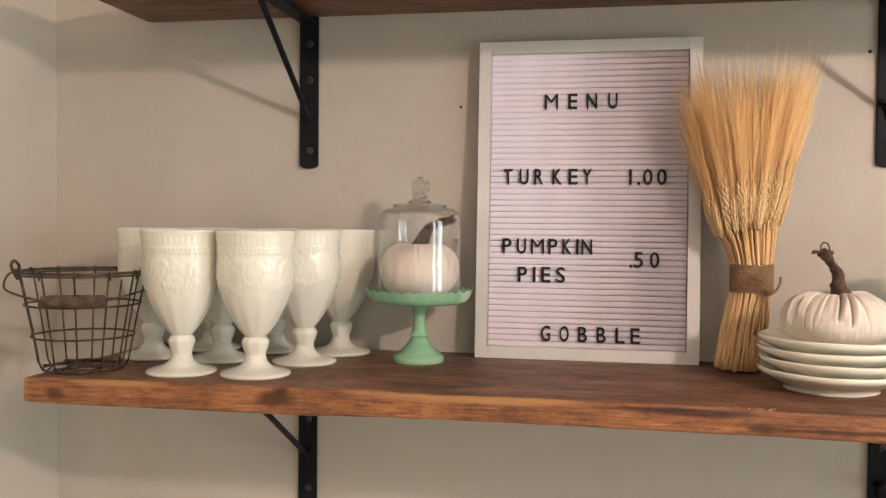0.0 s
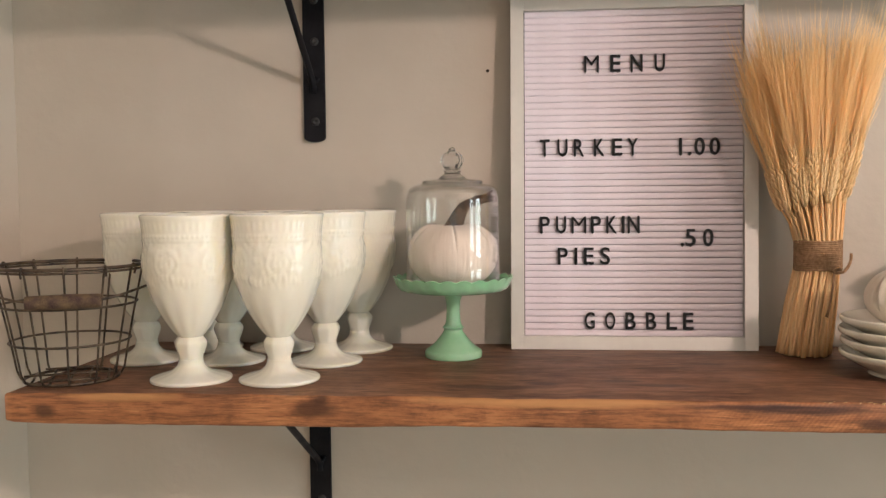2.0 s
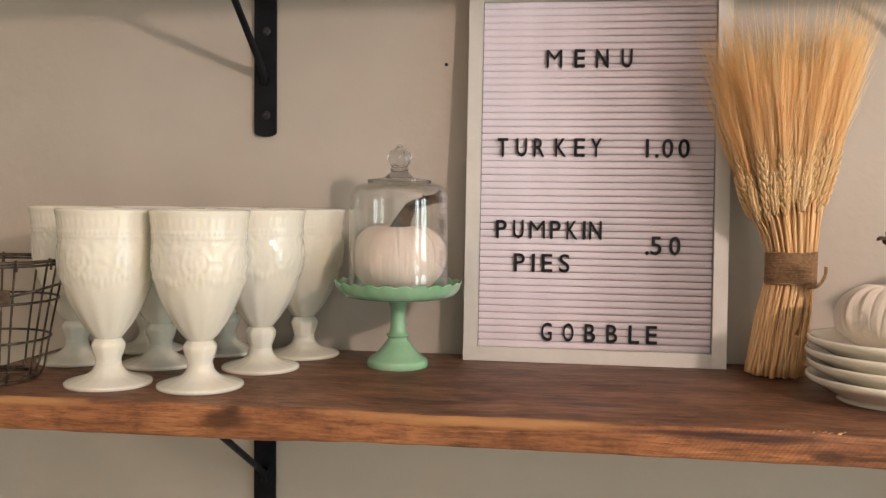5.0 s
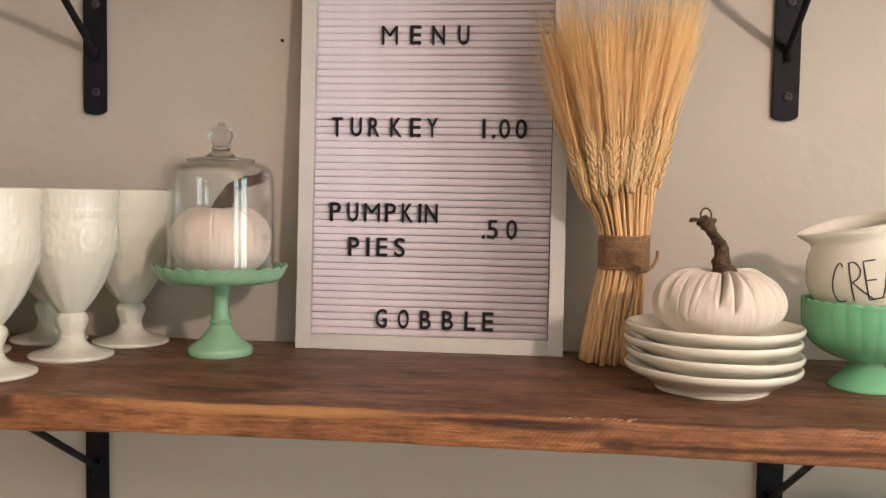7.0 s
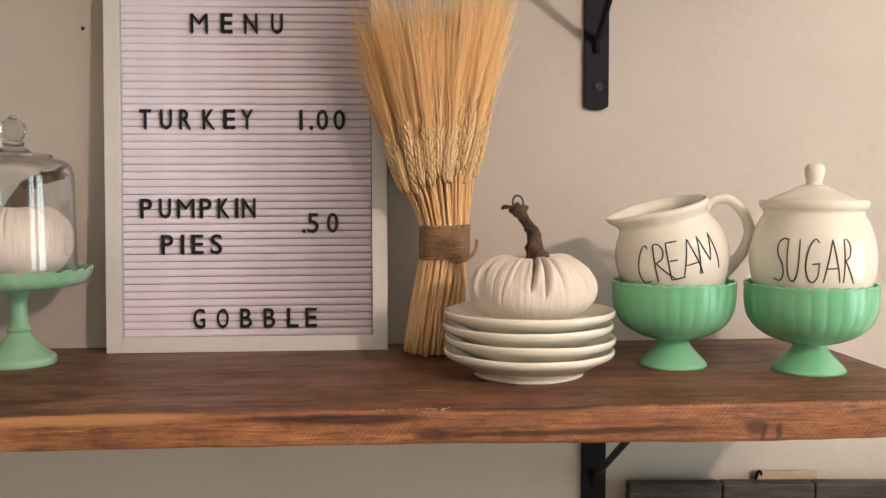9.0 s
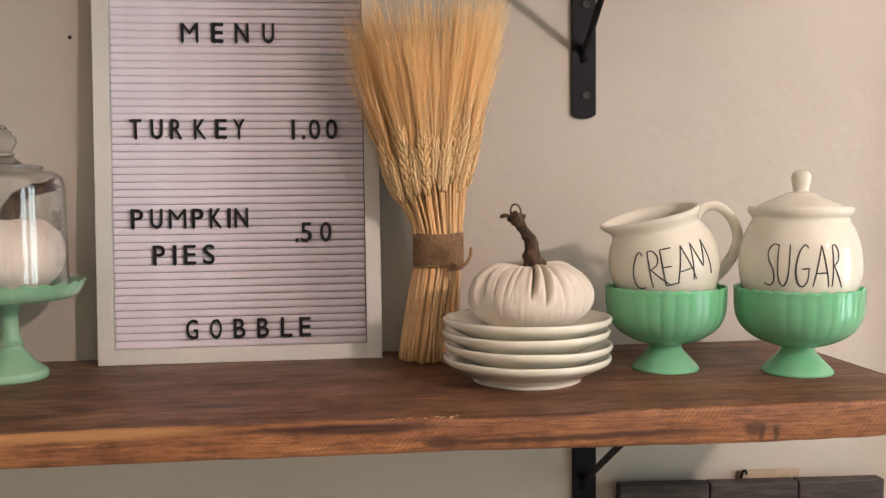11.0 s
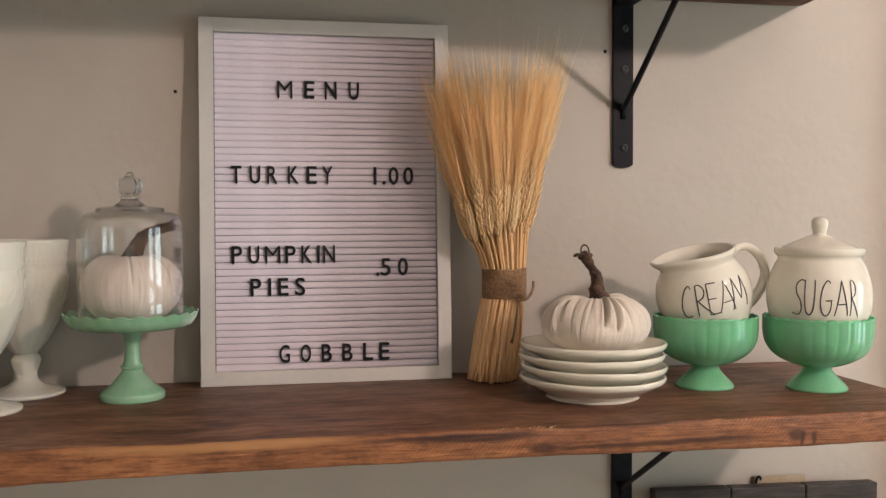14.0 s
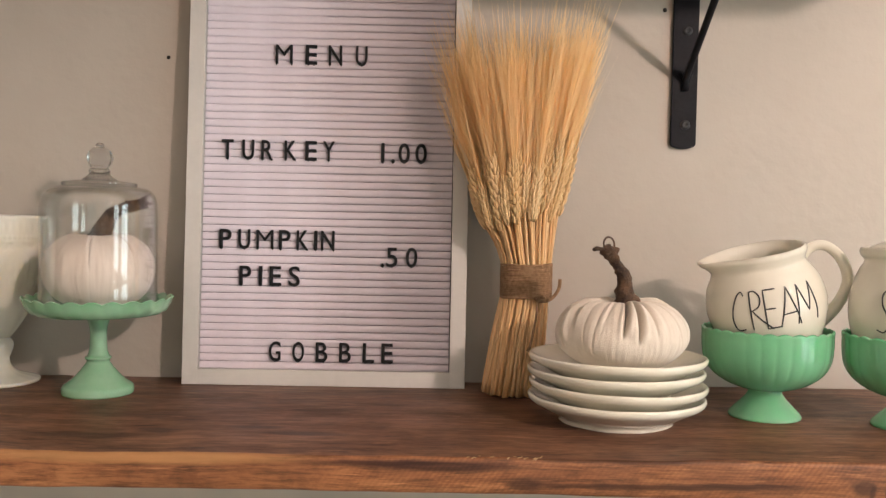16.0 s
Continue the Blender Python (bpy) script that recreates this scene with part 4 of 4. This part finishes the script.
# ---- wheat sheaf ----
def sheaf():
    rnd = random.Random(21)
    sh = thing("wheat_sheaf", "golden dried wheat sheaf bound with jute twine", "sheaf", pose(0.0, 0.0, SHELF_TOP))
    B, TW = Vector((0.1775, 1.268)), Vector((0.1910, 1.2640))
    head_meshes = []
    for k in range(5):
        r2 = random.Random(40 + k)
        L = 0.062 + 0.006 * (k - 2)
        gv, gf = [], []
        rows = 13
        for i in range(rows):
            q = i / (rows - 1)
            fat = 0.55 + 0.45 * math.sin(math.pi * (0.18 + 0.74 * q))
            for col in range(4):
                t = col * math.pi / 2 + (i % 2) * math.pi / 4 + r2.uniform(-0.12, 0.12)
                o = Vector((math.cos(t), math.sin(t), 0))
                z = (L - 0.011) * q + r2.uniform(-0.0006, 0.0006)
                p0_, p2_ = o * 0.0013 + Vector((0, 0, z)), o * (0.0053 * fat) + Vector((0, 0, z + 0.0108))
                p1_ = o * (0.0040 * fat) + Vector((0, 0, z + 0.0050))
                tube_data([p0_, p0_.lerp(p1_, 0.6), p1_, p1_.lerp(p2_, 0.5), p2_], lambda w, f=fat: f * (0.0002 + 0.0018 * math.sin(math.pi * min(1, 0.12 + 0.86 * w)) ** 0.8), 6, gv, gf)
        head_meshes.append((mesh_of("wheat_head", gv, gf, HEAD_M), L))
    av, af = [], []
    N = 210
    for k in range(N):
        rad = ((k + 0.5) / N) ** 0.42
        a = k * 2.39996 + rnd.uniform(-0.1, 0.1)
        ca, sa = math.cos(a), math.sin(a)
        pb = B + Vector((ca * 0.030, sa * 0.028)) * rad
        pt = TW + Vector((ca * 0.0240, sa * 0.0240)) * rad
        zn = 0.177 + rnd.triangular(-0.003, 0.052, 0.010) + 0.016 * (1 - rad) + 0.008 * ca * rad
        pn = TW + Vector((ca * 0.0380, sa * 0.0320)) * rad + Vector((-0.006, 0))
        cross = Vector((rnd.uniform(-0.003, 0.003), rnd.uniform(-0.003, 0.003)))
        zb = rnd.uniform(0.0004, 0.004)
        pts = [(pb.x, pb.y, zb), (*(pb.lerp(pt, 0.5) + cross), 0.060), (pt.x, pt.y, 0.118), (*(pt.lerp(pn, 0.35)), 0.152), (pn.x, pn.y, zn)]
        cp = curve_points(pts, 3)
        child("stem", tube("stem", cp, lambda q: 0.00195 - 0.0007 * q, STRAW_M, 6), sh)
        # head follows the spreading direction
        lean = rnd.gauss(0, 0.022)
        spread = Vector((ca * (0.365 if ca < 0 else 0.255) * rad + 0.022 + lean, sa * (0.17 if sa < 0 else 0.14) * rad, 1.0)).normalized()
        me, L = head_meshes[k % 5]
        at = Matrix.Translation((pn.x, pn.y, zn - 0.002)) @ spread.to_track_quat("Z", "Y").to_matrix().to_4x4() @ Matrix.Rotation(rnd.uniform(0, 6.28), 4, "Z")
        child("wheat_head", me, sh, "", at)
        base = Vector((pn.x, pn.y, zn))
        for i in range(46 if rad > 0.55 else 5):
            z = L * rnd.uniform(0.08, 1.0)
            o = base + spread * z
            out = (spread + Vector((rnd.gauss(0, 0.036), rnd.gauss(0, 0.040), 0)) + Vector((ca * 0.02, sa * 0.01, 0))).normalized()
            ln = rnd.triangular(0.050, 0.160, 0.095)
            bend = Vector((rnd.gauss(0, 0.005), rnd.gauss(0, 0.004), 0))
            end = o + out * ln + bend
            if end.y > WALL_Y - 0.004:
                end.y = WALL_Y - 0.004
            face = Vector((ca + rnd.gauss(0, 0.5), sa - 0.35 + rnd.gauss(0, 0.5), 0.1))
            side = out.cross(face).normalized()
            k0 = len(av)
            for p, w in ((o, 0.00040), (o + out * ln * 0.55 + bend * 0.2, 0.00032), (end, 0.00009)):
                av.extend([p - side * w, p + face.normalized() * w * 0.35, p + side * w])
            af.extend((k0 + a0, k0 + a0 + 1, k0 + a0 + 4, k0 + a0 + 3) for a0 in (0, 1, 3, 4))
    child("awn_spray", mesh_of("awn_spray", av, af, AWN_M), sh, "fine golden wheat awns")["kind"] = "stuff"
    # twine wound round the middle
    n = 15
    tw = []
    for i in range(n * 28 + 1):
        a = 2 * math.pi * i / 28
        z = 0.1015 + 0.0350 * i / (n * 28) + 0.0004 * math.sin(a * 3.1)
        tw.append((TW.x + 0.0260 * math.cos(a), TW.y + 0.0260 * math.sin(a), z))
    child("twine", tube("twine", tw, 0.00145, TWINE_M, 6), sh, "rough brown jute twine")
    knot = [(0.006, -0.0285, 0.104), (0.011, -0.031, 0.1005), (0.016, -0.030, 0.103), (0.013, -0.0315, 0.106), (0.009, -0.0305, 0.102), (0.018, -0.0285, 0.101), (0.0265, -0.0200, 0.105), (0.0325, -0.014, 0.113), (0.0335, -0.0125, 0.122)]
    child("twine_knot", tube("twine_knot", curve_points([(TW.x + x, TW.y + y, z) for x, y, z in knot], 5), 0.0018, TWINE_M, 7), sh)
    tail = [(0.009, -0.0300, 0.102), (0.008, -0.032, 0.090), (0.006, -0.0315, 0.075), (0.003, -0.033, 0.060), (0.0, -0.034, 0.050)]
    child("twine_tail", tube("twine_tail", curve_points([(TW.x + x, TW.y + y, z) for x, y, z in tail], 5), lambda q: 0.0012 + 0.001 * max(0, q - 0.8) * 5, TWINE_M, 7), sh)


sheaf()


# ---- plates and pumpkin ----
PX, PY = 0.2635, 1.1520
p0 = None
pprof = smooth_profile([(0.0, 0.0035), (0.046, 0.0035), (0.049, 0.0), (0.049, 0.0), (0.0535, 0.0), (0.0535, 0.0), (0.0545, 0.0040), (0.064, 0.0088), (0.078, 0.0162), (0.0822, 0.0194), (0.0832, 0.0225), (0.0826, 0.0240), (0.0805, 0.0245),
                        (0.074, 0.0205), (0.062, 0.0150), (0.052, 0.0105), (0.046, 0.0090), (0.0, 0.0085)], 4)
for k in range(4):
    at = pose(PX + (0.0, 0.0006, -0.001, 0.0004)[k], PY + (0.0, -0.001, 0.0008, 0.0)[k], SHELF_TOP + 0.0122 * k, (0, 0.25, -0.2, 0.1)[k], (0, 0.5, 0.2, 0.3)[k], 40 * k)
    if p0 is None:
        p0 = thing("plate", "cream glazed stoneware plate in a stack of four", "plate", at, group="stacked plates")
        child("dish", lathe([(r * 0.97, z) for r, z in pprof], 96, PLATE_M, lambda a, r, z, q: (r * (1 + 0.004 * noise.noise(Vector((math.cos(a) * 2, math.sin(a) * 2, 1)))), z + 0.0006 * noise.noise(Vector((math.cos(a) * 2, math.sin(a) * 2, 5))) * r / 0.08), "dish"), p0)
    else:
        copy_thing(p0, at)
PKZ = SHELF_TOP + 0.0122 * 3 + 0.0087
pk2 = cloth_pumpkin("cloth_pumpkin", "cream cloth pumpkin with curled brown stem on plates", pose(0.2665, 1.1500, PKZ, 0, 0, -70), 0.0600, 0.0690, CLOTH_M, 9,
                    [(0, 0.006, 0.050), (0, 0.005, 0.062), (0.0, 0.003, 0.070), (0, 0.0025, 0.080), (0.002, -0.003, 0.092), (0.003, -0.013, 0.104), (0.004, -0.021, 0.112)],
                    lambda q: 0.0130 * (1 - q) ** 2.8 + 0.0050 + 0.0018 * max(0, q - 0.75) * 4, 25, 1.25, 1.05)
tip = [(-0.004, -0.006, 0.109), (0.0, -0.018, 0.111), (0.006, -0.030, 0.1125), (0.007, -0.036, 0.112)]
child("stem_tip", tube("stem_tip", curve_points(tip, 5), lambda q: 0.0046 * (1 - q) + 0.0012 + 0.0012 * math.sin(9 * q), STEM_M, 10, 0.5), pk2)
curl = [(0.002, -0.012, 0.110), (0.0, -0.010, 0.117), (0.0, -0.013, 0.122), (0.0, -0.018, 0.1225), (0.0, -0.021, 0.118), (0.001, -0.0205, 0.112)]
child("tendril", tube("tendril", curve_points(curl, 5), 0.0009, STEM_M, 6), pk2)


# ---- footed bowls, creamer and sugar jar ----
def footed_bowl(x, y, s):
    fb = thing("footed_bowl", "jade green ribbed glass footed bowl holding crockery", "bowl", pose(x, y, SHELF_TOP, 0, 0, 7), group="jade footed bowls")
    foot = smooth_profile([(0.0, 0.004), (0.026, 0.004), (0.0325, 0.0), (0.0325, 0.0), (0.0340, 0.0008), (0.0338, 0.0030), (0.0310, 0.0065), (0.0240, 0.0135), (0.0180, 0.0200), (0.0158, 0.0245), (0.0165, 0.0275), (0.0200, 0.0300)], 4)
    bowl = smooth_profile([(0.0, 0.0265), (0.0150, 0.0265), (0.0260, 0.0285), (0.0400, 0.0340), (0.0520, 0.0430), (0.0590, 0.0550), (0.0610, 0.0680), (0.0612, 0.0790), (0.0615, 0.0830), (0.0605, 0.0842), (0.0590, 0.0832),
                           (0.0583, 0.0700), (0.0560, 0.0570), (0.0480, 0.0460), (0.0360, 0.0380), (0.0, 0.0320)], 4)

    def ribs(a, r, z, k):
        if k < 0.66:
            f = min(1, max(0, (r - 0.02) / 0.03))
            return r * (1 + f * 0.010 * (abs(math.cos(14 * a)) ** 0.6 - 0.6)), z + (0.0016 * (abs(math.cos(14 * a)) - 0.5) if z > 0.080 else 0)
        return r, z
    for nm, me in (("foot", lathe([(r * s, z) for r, z in foot], 56, JADE_M, name="foot")), ("bowl", lathe([(r, z) for r, z in bowl], 224, JADE_M, ribs, "bowl"))):
        if nm == "bowl":
            me.transform(Matrix.Diagonal((s, s, 1.0, 1)))
        child(nm, me, fb)
    return fb


footed_bowl(0.4115, 1.1785, 0.97)
footed_bowl(0.5320, 1.1410, 0.985)

STROKES = {
    "C": [[(0.95, 0.90), (0.75, 1.0), (0.45, 0.92), (0.15, 0.65), (0.02, 0.32), (0.15, 0.06), (0.45, 0.0), (0.85, 0.03)]],
    "R": [[(0.1, 0.0), (0.1, 0.5), (0.08, 1.0)], [(0.05, 0.98), (0.32, 1.0), (0.56, 0.84), (0.48, 0.62), (0.12, 0.50)], [(0.18, 0.50), (0.55, 0.25), (1.0, -0.02)]],
    "E": [[(0.1, 0.0), (0.1, 0.5), (0.1, 1.0)], [(0.1, 1.0), (0.8, 1.0)], [(0.1, 0.52), (0.65, 0.52)], [(0.1, 0.0), (0.9, 0.02)]],
    "A": [[(0.0, 0.0), (0.25, 0.5), (0.5, 1.0)], [(0.5, 1.0), (0.75, 0.5), (1.0, 0.0)], [(0.2, 0.32), (0.85, 0.34)]],
    "M": [[(0.0, 0.0), (0.08, 0.5), (0.18, 1.0)], [(0.18, 1.0), (0.35, 0.6), (0.52, 0.30)], [(0.52, 0.30), (0.66, 0.65), (0.80, 1.0)], [(0.80, 1.0), (0.9, 0.5), (1.0, 0.0)]],
    "S": [[(0.95, 0.97), (0.6, 1.0), (0.30, 0.85), (0.35, 0.62), (0.62, 0.40), (0.66, 0.15), (0.40, 0.0), (0.0, 0.05)]],
    "U": [[(0.05, 1.0), (0.03, 0.5), (0.12, 0.12), (0.42, 0.0), (0.75, 0.15), (0.9, 0.5), (0.92, 1.0)]],
    "G": [[(0.9, 0.92), (0.65, 1.0), (0.25, 0.80), (0.05, 0.40), (0.2, 0.08), (0.55, 0.0), (0.85, 0.15), (0.92, 0.42)], [(0.45, 0.42), (1.0, 0.44)]],
}


def writing(word, parent, radius_at, z0, height, spans):
    """Thin painted capitals laid round a body of revolution; spans give each letter's angles in degrees about its axis."""
    for ch, (b0, b1) in zip(word, spans):
        vv, ff = [], []
        for st in STROKES[ch]:
            dense = []
            flat2 = smooth_profile(st, 5) if len(st) > 2 else [tuple(a + (b - a) * k / 6 for a, b in zip(st[0], st[1])) for k in range(7)]
            for u, v in flat2:
                a = radians(b0 + (b1 - b0) * u)
                z = z0 + height * v
                r = radius_at(z) + 0.00005
                dense.append((r * math.cos(a), r * math.sin(a), z))
            tube_data(dense, lambda q: 0.00056 + 0.0002 * math.sin(3 * q), 6, vv, ff)
        child("letter", mesh_of("letter", vv, ff, INK_M), parent, "thin black painted letter %s" % ch)


def profile_radius(prof):
    pts = sorted((z, r) for r, z in prof)
    zs, rs = [p[0] for p in pts], [p[1] for p in pts]
    return lambda z: float(np.interp(z, zs, rs))


# creamer, leaning in its bowl; own axis, mouth pulled to a spout on -x
outer = smooth_profile([(0.0, -0.024), (0.024, -0.024), (0.029, -0.021), (0.0400, -0.004), (0.0490, 0.018), (0.0540, 0.036), (0.0545, 0.048), (0.0510, 0.064), (0.0450, 0.0745), (0.0420, 0.0795), (0.0415, 0.0825), (0.0430, 0.0865), (0.0444, 0.0900), (0.0442, 0.0930), (0.0425, 0.0945)], 5)
inside = smooth_profile([(0.0425, 0.0945), (0.0400, 0.0930), (0.0375, 0.0870), (0.0385, 0.0800), (0.0430, 0.0690), (0.0490, 0.0480), (0.0480, 0.0330), (0.0360, 0.0020), (0.0, -0.0180)], 4)
cr = thing("creamer", "ivory ceramic creamer jug leaning in a green bowl", "creamer", pose(0.4090, 1.1785, 1.3685, 4, -13, 0) @ Matrix.Translation((0, 0, -0.045)))


def spout(a, r, z, k):
    up = max(0, (z - 0.068) / 0.0245)
    g = math.exp(-(((a - math.pi + math.pi) % (2 * math.pi) - math.pi) / 0.42) ** 2)
    return r + 0.0125 * up ** 1.5 * g, z - 0.001 * up * g


child("jug_body", lathe(outer + inside[1:], 112, CERAMIC_M, spout, "jug_body"), cr)
hp = [(0.036, 0, 0.073), (0.0445, 0, 0.0825), (0.0555, 0, 0.087), (0.0677, 0, 0.083), (0.078, 0, 0.069), (0.081, 0, 0.051), (0.0755, 0, 0.037), (0.0625, 0, 0.023), (0.046, 0, 0.014)]
child("handle", tube("handle", curve_points(hp, 6), lambda q: 0.0053 + 0.0024 * (2 * q - 1) ** 4, CERAMIC_M, 16, 0.8), cr)
writing("CREAM", cr, profile_radius(outer), 0.0310, 0.0350, [(-143, -130), (-126.5, -106), (-113, -96), (-99, -79), (-82, -58)])

jouter = smooth_profile([(0.0, 0.0), (0.036, 0.0), (0.043, 0.004), (0.054, 0.022), (0.0610, 0.042), (0.0625, 0.058), (0.0600, 0.076), (0.0540, 0.092), (0.0505, 0.0975), (0.0495, 0.1000), (0.0500, 0.1025), (0.0525, 0.1050), (0.0538, 0.1080), (0.0538, 0.1105), (0.0525, 0.1125), (0.0510, 0.1128)], 5)
jin = smooth_profile([(0.0510, 0.1128), (0.0490, 0.1100), (0.0465, 0.1040), (0.0455, 0.1000), (0.0540, 0.0760), (0.0560, 0.0500), (0.0420, 0.0120), (0.0, 0.0080)], 4)
jouter, jin = [(r * 0.912, z) for r, z in jouter], [(r * 0.912, z) for r, z in jin]
jar = thing("sugar_jar", "ivory ceramic lidded sugar jar in a green bowl", "sugar jar", pose(0.5325, 1.1410, SHELF_TOP + 0.0505, 0, 0.5, 0))
child("jar_body", lathe(jouter + jin[1:], 112, CERAMIC_M, name="jar_body"), jar)
lid = child("lid", lathe(smooth_profile([(0.0, 0.1060), (0.0410, 0.1060), (0.0425, 0.1085), (0.0405, 0.1130), (0.0335, 0.1168), (0.0215, 0.1218), (0.0115, 0.1262), (0.0, 0.1275)], 4), 80, CERAMIC_M, name="lid"), jar, "domed ceramic lid")
child("lid_knob", lathe(smooth_profile([(0.0, 0.1240), (0.0095, 0.1240), (0.0074, 0.1285), (0.0080, 0.1325), (0.0092, 0.1385), (0.0087, 0.1435), (0.0058, 0.1468), (0.0, 0.1480)], 4), 40, CERAMIC_M, name="lid_knob"), lid)
writing("SUGAR", jar, profile_radius(jouter), 0.0392, 0.0385, [(-152, -136), (-138, -126), (-122, -109), (-106, -91), (-89, -77)])

# ---- pendant lamps behind the camera ----
def pendant(at):
    lamp = thing("pendant_lamp", "round globe pendant lamp on a black cord", "lamp", pose(*at), group="pendant lamps")
    child("cord", tube("cord", [(0, 0, 0.10), (0, 0, 0.25), (0, 0, CEIL - at[2])], 0.003, IRON_M), lamp)
    child("socket", lathe(smooth_profile([(0.0, 0.064), (0.018, 0.064), (0.020, 0.070), (0.020, 0.092), (0.010, 0.104), (0.0, 0.108)], 3), 24, BRASS_M, name="socket"), lamp)


pendant(LAMP_AT)
pendant(SIDE_LAMP_AT)
